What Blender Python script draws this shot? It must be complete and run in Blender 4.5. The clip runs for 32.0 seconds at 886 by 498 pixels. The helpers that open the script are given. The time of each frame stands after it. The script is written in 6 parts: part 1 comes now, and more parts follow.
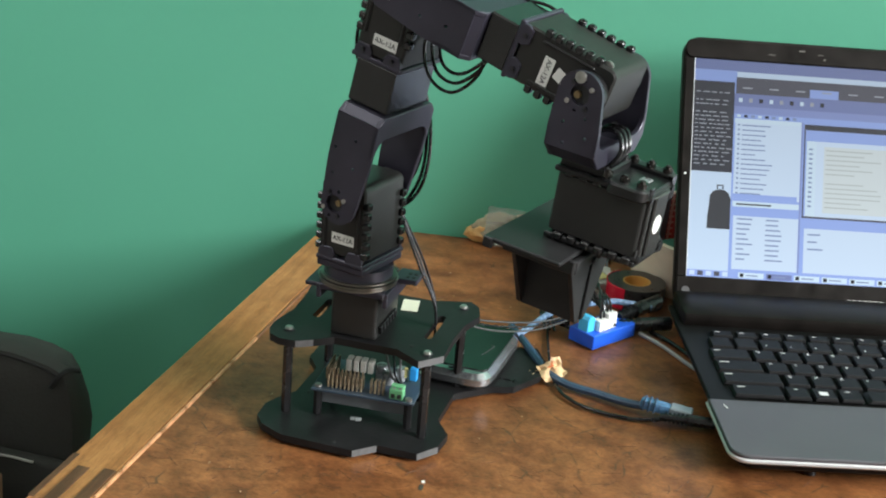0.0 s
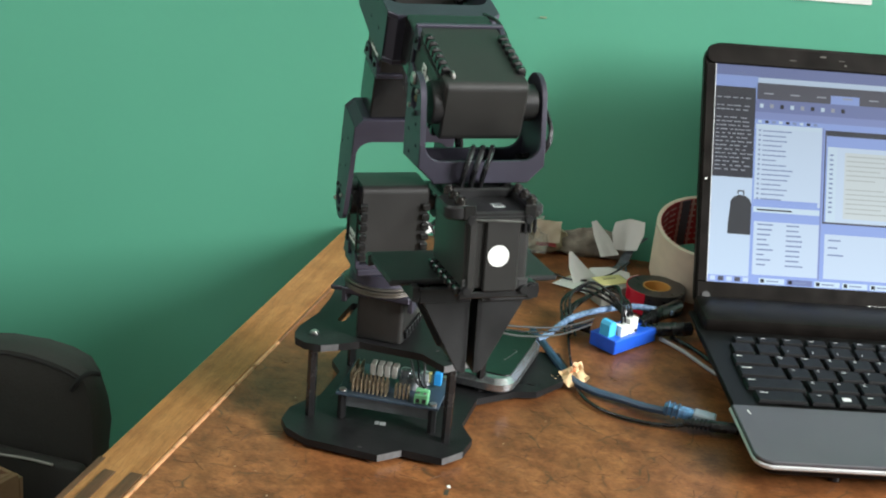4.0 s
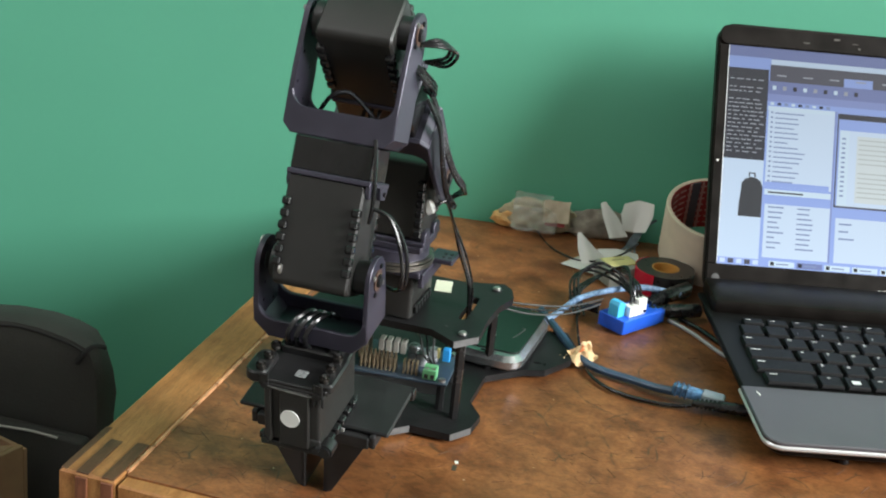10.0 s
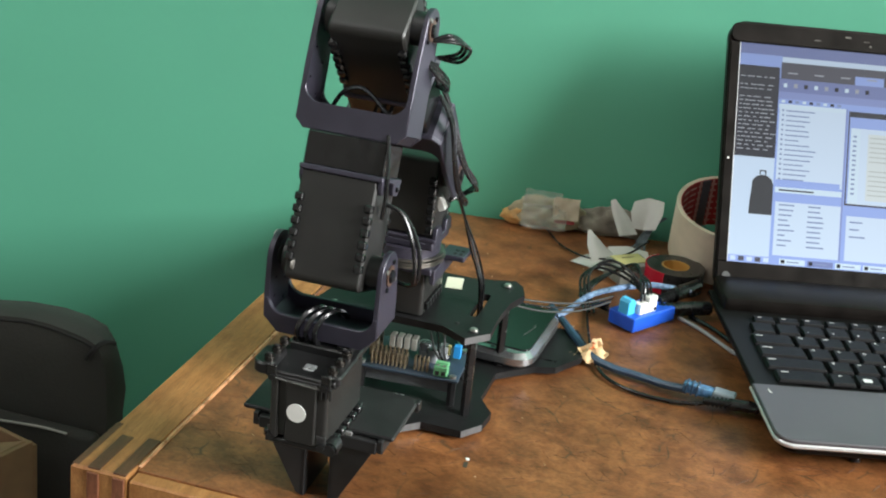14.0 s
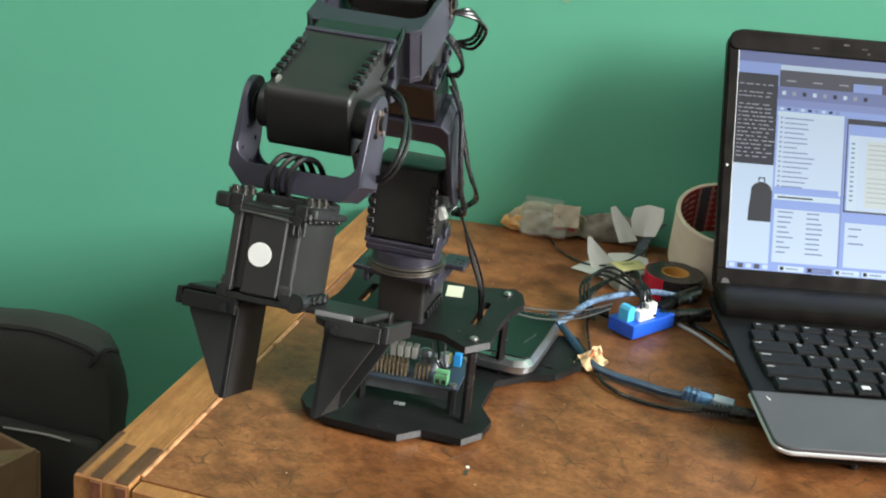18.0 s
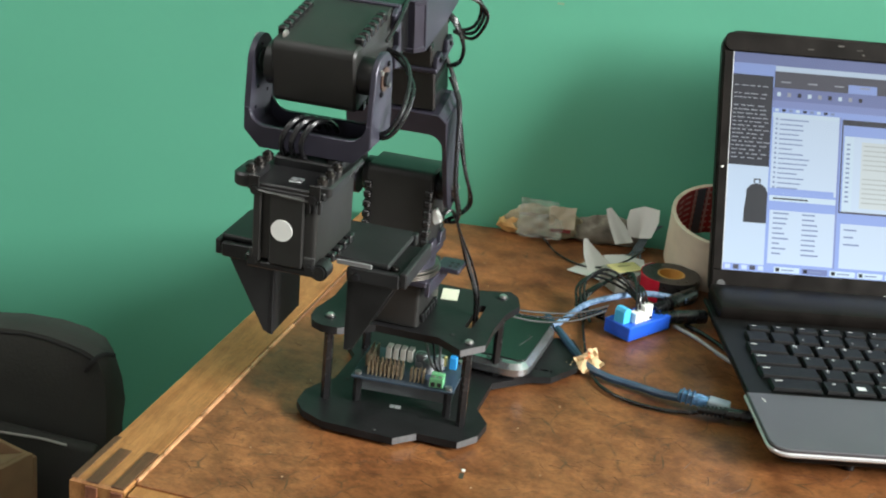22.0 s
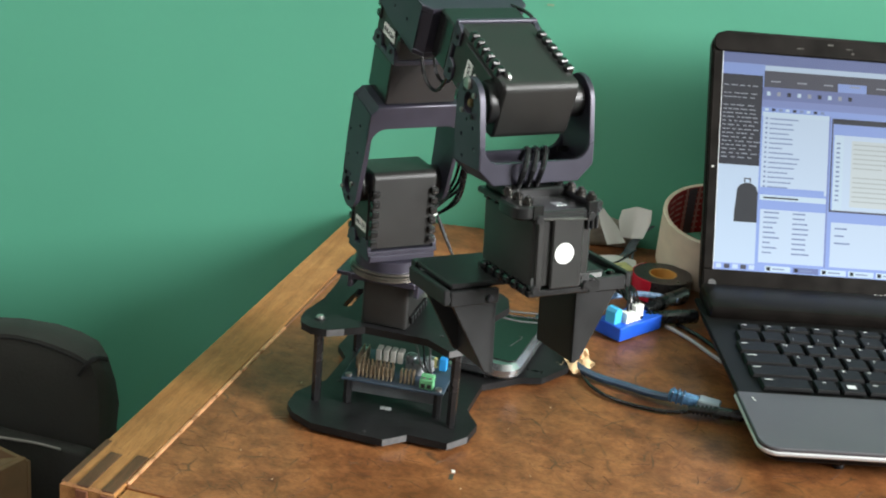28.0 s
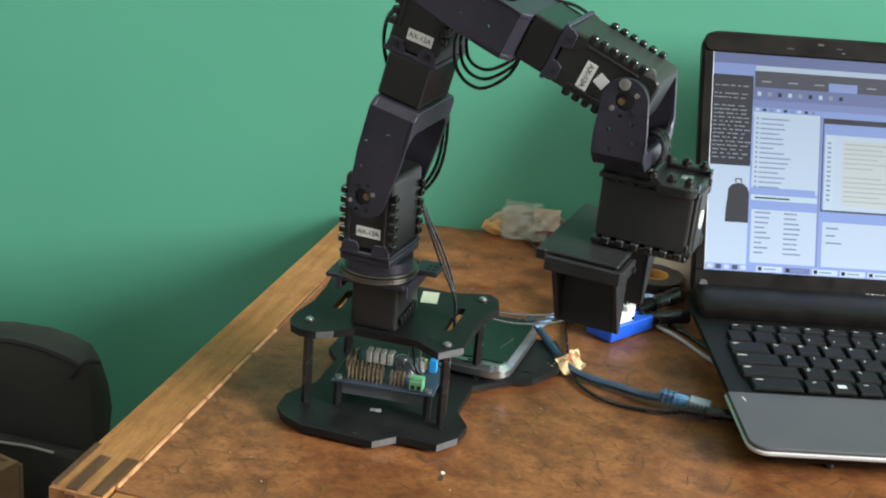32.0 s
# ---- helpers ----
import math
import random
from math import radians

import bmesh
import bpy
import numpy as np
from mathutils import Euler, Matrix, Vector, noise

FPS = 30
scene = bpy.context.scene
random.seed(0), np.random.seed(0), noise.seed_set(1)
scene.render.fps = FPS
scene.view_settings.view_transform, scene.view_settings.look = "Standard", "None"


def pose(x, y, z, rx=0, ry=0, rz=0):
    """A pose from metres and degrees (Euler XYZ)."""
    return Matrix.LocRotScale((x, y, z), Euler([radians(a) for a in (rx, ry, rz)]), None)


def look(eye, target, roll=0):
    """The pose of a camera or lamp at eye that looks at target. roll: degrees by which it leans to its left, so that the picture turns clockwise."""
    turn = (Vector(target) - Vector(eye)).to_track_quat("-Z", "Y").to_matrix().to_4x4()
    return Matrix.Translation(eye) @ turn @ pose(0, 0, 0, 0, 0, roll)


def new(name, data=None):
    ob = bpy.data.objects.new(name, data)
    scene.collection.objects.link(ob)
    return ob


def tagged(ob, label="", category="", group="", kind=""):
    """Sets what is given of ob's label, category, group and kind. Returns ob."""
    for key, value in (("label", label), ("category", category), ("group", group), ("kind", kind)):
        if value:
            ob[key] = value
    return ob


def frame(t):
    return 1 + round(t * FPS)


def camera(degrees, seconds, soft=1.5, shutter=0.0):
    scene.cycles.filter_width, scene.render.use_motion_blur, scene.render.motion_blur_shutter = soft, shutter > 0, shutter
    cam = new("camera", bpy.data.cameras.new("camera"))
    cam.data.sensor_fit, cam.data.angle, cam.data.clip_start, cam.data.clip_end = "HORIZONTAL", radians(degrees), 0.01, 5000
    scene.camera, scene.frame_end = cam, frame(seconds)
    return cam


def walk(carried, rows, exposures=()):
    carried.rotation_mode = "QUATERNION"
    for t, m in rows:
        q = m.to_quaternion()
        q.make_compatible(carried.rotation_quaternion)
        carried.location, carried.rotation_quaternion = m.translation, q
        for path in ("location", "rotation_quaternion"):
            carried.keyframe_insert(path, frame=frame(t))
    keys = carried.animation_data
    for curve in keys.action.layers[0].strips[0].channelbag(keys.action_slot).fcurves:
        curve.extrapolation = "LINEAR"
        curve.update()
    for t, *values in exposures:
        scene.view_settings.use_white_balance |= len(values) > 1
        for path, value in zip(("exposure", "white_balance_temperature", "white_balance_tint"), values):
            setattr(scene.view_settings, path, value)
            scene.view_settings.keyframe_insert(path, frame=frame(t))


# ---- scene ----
DEGREES = 34.57
PATH = [
    (0, (0.1876, -0.7624, 0.4578), (-0.0353, 0.1448, 0.1010), 4.90),
    (0.5, (0.1856, -0.7623, 0.4582), (-0.0375, 0.1451, 0.1021), 4.94),
    (1, (0.1848, -0.7631, 0.4612), (-0.0403, 0.1439, 0.1055), 4.99),
    (1.5, (0.1846, -0.7631, 0.4596), (-0.0391, 0.1444, 0.1039), 4.95),
    (2, (0.1850, -0.7643, 0.4584), (-0.0388, 0.1435, 0.1037), 4.79),
    (2.5, (0.1841, -0.7649, 0.4594), (-0.0391, 0.1427, 0.1041), 4.78),
    (3, (0.1836, -0.7645, 0.4589), (-0.0412, 0.1428, 0.1037), 4.80),
    (3.5, (0.1765, -0.7654, 0.4586), (-0.0475, 0.1423, 0.1036), 5.05),
    (5.5, (0.1679, -0.7691, 0.4576), (-0.0561, 0.1377, 0.1005), 5.12),
    (6, (0.1643, -0.7694, 0.4586), (-0.0616, 0.1374, 0.1027), 5.17),
    (6.5, (0.1637, -0.7697, 0.4566), (-0.0634, 0.1373, 0.1019), 5.28),
    (7, (0.1656, -0.7685, 0.4537), (-0.0598, 0.1378, 0.0962), 5.47),
    (7.5, (0.1657, -0.7682, 0.4508), (-0.0577, 0.1380, 0.0917), 5.69),
    (8, (0.1671, -0.7674, 0.4508), (-0.0570, 0.1383, 0.0911), 5.74),
    (8.5, (0.1642, -0.7671, 0.4510), (-0.0594, 0.1391, 0.0921), 5.93),
    (9, (0.1632, -0.7665, 0.4477), (-0.0599, 0.1397, 0.0884), 6.10),
    (9.5, (0.1660, -0.7662, 0.4449), (-0.0572, 0.1392, 0.0838), 6.07),
    (10, (0.1662, -0.7669, 0.4469), (-0.0567, 0.1383, 0.0848), 5.98),
    (10.5, (0.1638, -0.7666, 0.4465), (-0.0589, 0.1386, 0.0847), 6.10),
    (11, (0.1628, -0.7675, 0.4481), (-0.0622, 0.1376, 0.0872), 6.08),
    (11.5, (0.1615, -0.7679, 0.4459), (-0.0629, 0.1366, 0.0832), 6.21),
    (12, (0.1635, -0.7681, 0.4457), (-0.0617, 0.1356, 0.0816), 6.15),
    (12.5, (0.1640, -0.7671, 0.4451), (-0.0607, 0.1365, 0.0802), 6.06),
    (13, (0.1621, -0.7680, 0.4456), (-0.0621, 0.1360, 0.0815), 6.11),
    (13.5, (0.1612, -0.7683, 0.4459), (-0.0644, 0.1357, 0.0825), 6.15),
    (14, (0.1619, -0.7677, 0.4448), (-0.0638, 0.1363, 0.0816), 6.06),
    (14.5, (0.1640, -0.7676, 0.4435), (-0.0617, 0.1361, 0.0796), 6.03),
    (16.5, (0.1627, -0.7670, 0.4446), (-0.0627, 0.1364, 0.0797), 6.05),
    (17, (0.1633, -0.7683, 0.4449), (-0.0623, 0.1349, 0.0798), 5.99),
    (17.5, (0.1653, -0.7693, 0.4486), (-0.0612, 0.1337, 0.0835), 5.82),
    (18, (0.1642, -0.7709, 0.4523), (-0.0637, 0.1326, 0.0894), 5.88),
    (18.5, (0.1631, -0.7707, 0.4540), (-0.0653, 0.1333, 0.0926), 5.88),
    (19, (0.1642, -0.7705, 0.4534), (-0.0637, 0.1339, 0.0926), 5.86),
    (19.5, (0.1660, -0.7706, 0.4539), (-0.0617, 0.1336, 0.0924), 5.74),
    (20, (0.1667, -0.7715, 0.4540), (-0.0607, 0.1330, 0.0931), 5.72),
    (20.5, (0.1648, -0.7711, 0.4553), (-0.0634, 0.1333, 0.0948), 5.71),
    (21, (0.1651, -0.7713, 0.4574), (-0.0645, 0.1328, 0.0970), 5.70),
    (21.5, (0.1666, -0.7709, 0.4562), (-0.0629, 0.1330, 0.0951), 5.66),
    (22, (0.1666, -0.7698, 0.4544), (-0.0608, 0.1340, 0.0918), 5.65),
    (22.5, (0.1681, -0.7699, 0.4537), (-0.0593, 0.1336, 0.0906), 5.58),
    (23, (0.1665, -0.7715, 0.4574), (-0.0618, 0.1321, 0.0952), 5.51),
    (23.5, (0.1658, -0.7708, 0.4582), (-0.0634, 0.1334, 0.0976), 5.56),
    (24, (0.1663, -0.7706, 0.4568), (-0.0637, 0.1340, 0.0977), 5.55),
    (24.5, (0.1684, -0.7699, 0.4566), (-0.0612, 0.1339, 0.0955), 5.51),
    (25, (0.1699, -0.7700, 0.4557), (-0.0595, 0.1333, 0.0932), 5.44),
    (25.5, (0.1708, -0.7697, 0.4552), (-0.0593, 0.1337, 0.0934), 5.37),
    (27.5, (0.1762, -0.7691, 0.4548), (-0.0540, 0.1345, 0.0937), 5.24),
    (28, (0.1757, -0.7695, 0.4561), (-0.0535, 0.1342, 0.0944), 5.17),
    (28.5, (0.1758, -0.7688, 0.4594), (-0.0539, 0.1349, 0.0981), 5.19),
    (29, (0.1766, -0.7685, 0.4563), (-0.0528, 0.1360, 0.0967), 5.13),
    (29.5, (0.1791, -0.7680, 0.4561), (-0.0502, 0.1358, 0.0949), 5.07),
    (30, (0.1831, -0.7679, 0.4553), (-0.0470, 0.1354, 0.0932), 4.97),
    (30.5, (0.1827, -0.7676, 0.4565), (-0.0478, 0.1362, 0.0959), 4.88),
    (31, (0.1807, -0.7684, 0.4581), (-0.0498, 0.1359, 0.0989), 4.92),
    (31.5, (0.1833, -0.7683, 0.4588), (-0.0486, 0.1356, 0.0993), 4.88),
    (32, (0.1841, -0.7676, 0.4569), (-0.0467, 0.1360, 0.0962), 4.86),
]
cam = camera(DEGREES, 32.0, soft=2.0, shutter=0.4)
walk(cam, [(t, look(eye, target, roll)) for t, eye, target, roll in PATH],
     [(0, 0.0, 6250, 10), (6, 0.03, 6300, 10), (14, 0.08, 6350, 10), (18, 0.11, 6400, 10), (23, 0.11, 6350, 10), (28, 0.05, 6300, 10), (32, 0.02, 6250, 10)])

# ---- light: a window in the side wall, two unseen fill lamps added ----
world = bpy.data.worlds.new("world")
scene.world = world
world.use_nodes = True
wn = world.node_tree
sky = wn.nodes.new("ShaderNodeTexSky")
sky.sky_type, sky.sun_disc = "NISHITA", False
sky.sun_elevation, sky.sun_rotation = radians(40), radians(100)
wn.nodes["Background"].inputs["Strength"].default_value = 0.12
wn.links.new(sky.outputs[0], wn.nodes["Background"].inputs[0])
scene.view_settings.exposure = 0.0


def window_light(name, eye, target, sx, sy, watts, colour):
    data = bpy.data.lights.new(name, "AREA")
    data.shape, data.size, data.size_y, data.energy, data.color = "RECTANGLE", sx, sy, watts, colour
    ob = new(name, data)
    ob.matrix_world = look(eye, target)
    return ob


# the east window, read from the lid's shadow on the wall
window_light("window_daylight", (4.46, -0.72, 2.05), (0.0, -0.72, 2.05), 2.1, 2.20, 605, (1.0, 0.985, 0.95))
# fill lamp added behind the camera; no source is seen there
window_light("window_daylight", (0.2, -4.96, 1.15), (0.1, 0.3, 0.2), 1.7, 1.1, 9, (0.97, 0.98, 1.0))
# high west fill, added to brighten the table's left side
window_light("window_daylight", (-1.69, -1.15, 2.55), (0.0, -1.15, 2.55), 1.6, 1.3, 48, (1.0, 0.985, 0.95))
# ---- building helpers ----
def material(name, colour, rough=0.5, metal=0.0, spread=0.0, scale=30.0, bump=0.0, bump_scale=200.0, coat=0.0, specular=0.5):
    m = bpy.data.materials.new(name)
    m.use_nodes = True
    nt = m.node_tree
    b = nt.nodes["Principled BSDF"]
    b.inputs["Roughness"].default_value, b.inputs["Metallic"].default_value = rough, metal
    b.inputs["Coat Weight"].default_value = coat
    b.inputs["Specular IOR Level"].default_value = specular
    b.inputs["Base Color"].default_value = (*colour, 1)
    if spread or bump:
        co = nt.nodes.new("ShaderNodeTexCoord")
        n1 = nt.nodes.new("ShaderNodeTexNoise")
        n1.inputs["Scale"].default_value, n1.inputs["Detail"].default_value = scale, 6
        nt.links.new(co.outputs["Object"], n1.inputs["Vector"])
    if spread:
        ramp = nt.nodes.new("ShaderNodeValToRGB")
        ramp.color_ramp.elements[0].color = (*[c * (1 - spread) for c in colour], 1)
        ramp.color_ramp.elements[1].color = (*[min(1, c * (1 + spread)) for c in colour], 1)
        ramp.color_ramp.elements[0].position, ramp.color_ramp.elements[1].position = 0.3, 0.7
        nt.links.new(n1.outputs["Fac"], ramp.inputs[0])
        nt.links.new(ramp.outputs[0], b.inputs["Base Color"])
        mr = nt.nodes.new("ShaderNodeMapRange")
        mr.inputs["To Min"].default_value, mr.inputs["To Max"].default_value = max(0.02, rough - 0.1), min(1, rough + 0.1)
        nt.links.new(n1.outputs["Fac"], mr.inputs["Value"])
        nt.links.new(mr.outputs[0], b.inputs["Roughness"])
    if bump:
        n2 = nt.nodes.new("ShaderNodeTexNoise")
        n2.inputs["Scale"].default_value, n2.inputs["Detail"].default_value = bump_scale, 4
        nt.links.new(co.outputs["Object"], n2.inputs["Vector"])
        bn = nt.nodes.new("ShaderNodeBump")
        bn.inputs["Strength"].default_value, bn.inputs["Distance"].default_value = bump, 0.002
        nt.links.new(n2.outputs["Fac"], bn.inputs["Height"])
        nt.links.new(bn.outputs[0], b.inputs["Normal"])
    return m


def box(size, at=(0, 0, 0), bevel=0.0, rot=None, segments=1):
    bm = bmesh.new()
    m = Matrix.Translation(at) @ (rot or Matrix()) @ Matrix.Diagonal((*size, 1))
    bmesh.ops.create_cube(bm, size=1, matrix=m)
    if bevel:
        bmesh.ops.bevel(bm, geom=list(bm.edges), offset=bevel, segments=segments, affect="EDGES", profile=0.5)
    return bm


AXIS = {"x": Matrix.Rotation(radians(90), 4, "Y"), "y": Matrix.Rotation(radians(-90), 4, "X"), "z": Matrix()}


def cyl(r, h, at=(0, 0, 0), axis="z", seg=20, r2=None, bevel=0.0):
    bm = bmesh.new()
    bmesh.ops.create_cone(bm, cap_ends=True, segments=seg, radius1=r, radius2=r if r2 is None else r2, depth=h,
                          matrix=Matrix.Translation(at) @ AXIS[axis])
    if bevel:
        rim = [e for e in bm.edges if sum(len(f.verts) > 4 for f in e.link_faces) == 1]
        bmesh.ops.bevel(bm, geom=rim, offset=bevel, segments=2, affect="EDGES")
    return bm


def prism(outline, depth, axis="z", at=(0, 0, 0), bevel=0.0):
    """An outline (anticlockwise) extruded evenly to both sides. axis z: outline in x, y; y: in x, z; x: in y, z."""
    bm = bmesh.new()
    put = {"z": lambda a, b, c: (a, b, c), "y": lambda a, b, c: (a, c, b), "x": lambda a, b, c: (c, a, b)}[axis]
    low = [bm.verts.new(put(a, b, -depth / 2)) for a, b in outline]
    top = [bm.verts.new(put(a, b, depth / 2)) for a, b in outline]
    n = len(outline)
    faces = [bm.faces.new(low[::-1]), bm.faces.new(top)]
    faces += [bm.faces.new((low[i], low[(i + 1) % n], top[(i + 1) % n], top[i])) for i in range(n)]
    bmesh.ops.recalc_face_normals(bm, faces=bm.faces)
    if bevel:
        rim = [e for e in bm.edges if e in set(faces[0].edges) | set(faces[1].edges)]
        bmesh.ops.bevel(bm, geom=rim, offset=bevel, segments=1, affect="EDGES")
    bmesh.ops.translate(bm, verts=bm.verts, vec=at)
    return bm


def rounded(w, h, r, n=5, cx=0.0, cy=0.0):
    """A rounded rectangle, anticlockwise."""
    out = []
    for sx, sy, a0 in ((1, -1, -90), (1, 1, 0), (-1, 1, 90), (-1, -1, 180)):
        for k in range(n + 1):
            a = radians(a0 + 90 * k / n)
            out.append((cx + sx * (w / 2 - r) + r * math.cos(a), cy + sy * (h / 2 - r) + r * math.sin(a)))
    return out


def tube(points, r, seg=8, smooth=6):
    """A round cable through the points."""
    pts = [Vector(p) for p in points]
    fine = []
    for i in range(len(pts) - 1):
        p0, p1, p2, p3 = pts[max(i - 1, 0)], pts[i], pts[i + 1], pts[min(i + 2, len(pts) - 1)]
        for k in range(smooth):
            t = k / smooth
            fine.append(0.5 * (2 * p1 + (p2 - p0) * t + (2 * p0 - 5 * p1 + 4 * p2 - p3) * t * t + (3 * p1 - p0 - 3 * p2 + p3) * t ** 3))
    fine.append(pts[-1])
    bm = bmesh.new()
    side = Vector((0.123, 0.456, 0.881))
    rings = []
    for i, p in enumerate(fine):
        d = (fine[min(i + 1, len(fine) - 1)] - fine[max(i - 1, 0)]).normalized()
        side = (side - d * side.dot(d)).normalized()
        up = d.cross(side)
        rings.append([bm.verts.new(p + r * (math.cos(a) * side + math.sin(a) * up)) for a in np.linspace(0, 2 * math.pi, seg, endpoint=False)])
    for a, b in zip(rings, rings[1:]):
        for k in range(seg):
            bm.faces.new((a[k], a[(k + 1) % seg], b[(k + 1) % seg], b[k]))
    bm.faces.new(rings[0][::-1]), bm.faces.new(rings[-1])
    return bm


def join(*bms):
    out = bmesh.new()
    for bm in bms:
        me = bpy.data.meshes.new("piece")
        bm.to_mesh(me)
        bm.free()
        out.from_mesh(me)
        bpy.data.meshes.remove(me)
    return out


def moved(bm, m):
    bmesh.ops.transform(bm, matrix=m, verts=bm.verts)
    return bm


def mesh_of(bm, name, mat, angle=35):
    me = bpy.data.meshes.new(name)
    bmesh.ops.recalc_face_normals(bm, faces=bm.faces)
    for f in bm.faces:
        f.smooth = True
    for e in bm.edges:
        e.smooth = len(e.link_faces) == 2 and e.calc_face_angle(0) < radians(angle)
    bm.to_mesh(me)
    bm.free()
    me.materials.append(mat)
    return me


def thing(name, label, category, m=None, bm=None, mat=None, group="", kind=""):
    ob = new(name, mesh_of(bm, name, mat) if bm else None)
    if m is not None:
        ob.matrix_basis = m
    return tagged(ob, label, category, group, kind)


def part(name, bm, mat, parent, label="", m=None):
    ob = new(name, bm if isinstance(bm, bpy.types.Mesh) else mesh_of(bm, name, mat))
    ob.parent = parent
    if m is not None:
        ob.matrix_basis = m
    return tagged(ob, label)


def writing(text, size, m, mat, parent, name="lettering", depth=0.0001):
    cu = bpy.data.curves.new(name, "FONT")
    cu.body, cu.size, cu.extrude, cu.align_x, cu.align_y = text, size, depth, "CENTER", "CENTER"
    tmp = bpy.data.objects.new("tmp", cu)
    scene.collection.objects.link(tmp)
    me = bpy.data.meshes.new_from_object(tmp.evaluated_get(bpy.context.evaluated_depsgraph_get()))
    bpy.data.objects.remove(tmp)
    me.materials.clear()
    me.materials.append(mat)
    ob = new(name, me)
    ob.parent, ob.matrix_basis = parent, m
    return ob


# ---- materials ----
BLACK = material("black_plastic", (0.011, 0.011, 0.0115), 0.36, 0, 0.25, 60, 0.06, 900, specular=0.45)
CASE = material("servo_case_plastic", (0.018, 0.0175, 0.0165), 0.42, 0, 0.2, 40, 0.08, 1500, specular=0.40)
BRACKET = material("anodised_bracket", (0.043, 0.040, 0.058), 0.38, 0.35, 0.25, 25, 0.04, 1200, specular=0.5)
PLATE = material("black_acrylic_plate", (0.0115, 0.0115, 0.012), 0.42, 0, 0.35, 60, 0.05, 300, specular=0.20)
FINGER = material("black_finger_plastic", (0.020, 0.020, 0.0205), 0.46, 0, 0.3, 40, 0.05, 700, specular=0.25)
STEEL = material("screw_steel", (0.42, 0.41, 0.39), 0.34, 0.85, 0.25, 300)
DARKSTEEL = material("dark_screw", (0.05, 0.05, 0.055), 0.35, 0.8)
RING = material("brass_ring", (0.20, 0.19, 0.17), 0.35, 0.9, 0.3, 80)
BRASS = material("brass_core", (0.30, 0.22, 0.12), 0.4, 0.9)
RUSTY = material("brown_washer", (0.10, 0.060, 0.045), 0.45, 0.4, 0.3, 200)
WHITE = material("white_label", (0.75, 0.75, 0.72), 0.5)
# lettering ink, and the flat black that stands in for shaded holes
INK_HOLE = material("ink_and_hole_black", (0.02, 0.02, 0.02), 0.6)
CABLE = material("black_cable", (0.010, 0.010, 0.011), 0.26, 0, 0.2, 100)
GREY_CABLE = material("grey_cable", (0.05, 0.05, 0.05), 0.4)
BLUE_CABLE = material("blue_cable", (0.028, 0.062, 0.11), 0.35, 0, 0.3, 60)
BOARD = material("blue_board", (0.035, 0.055, 0.08), 0.4, 0, 0.2, 80)
GREEN = material("green_terminal", (0.16, 0.46, 0.22), 0.4)
PIN = material("gold_pins", (0.32, 0.265, 0.18), 0.35, 0.6, 0.45, 300)
SILVER = material("silver_plastic", (0.42, 0.44, 0.45), 0.28, 0.6, 0.1, 60)


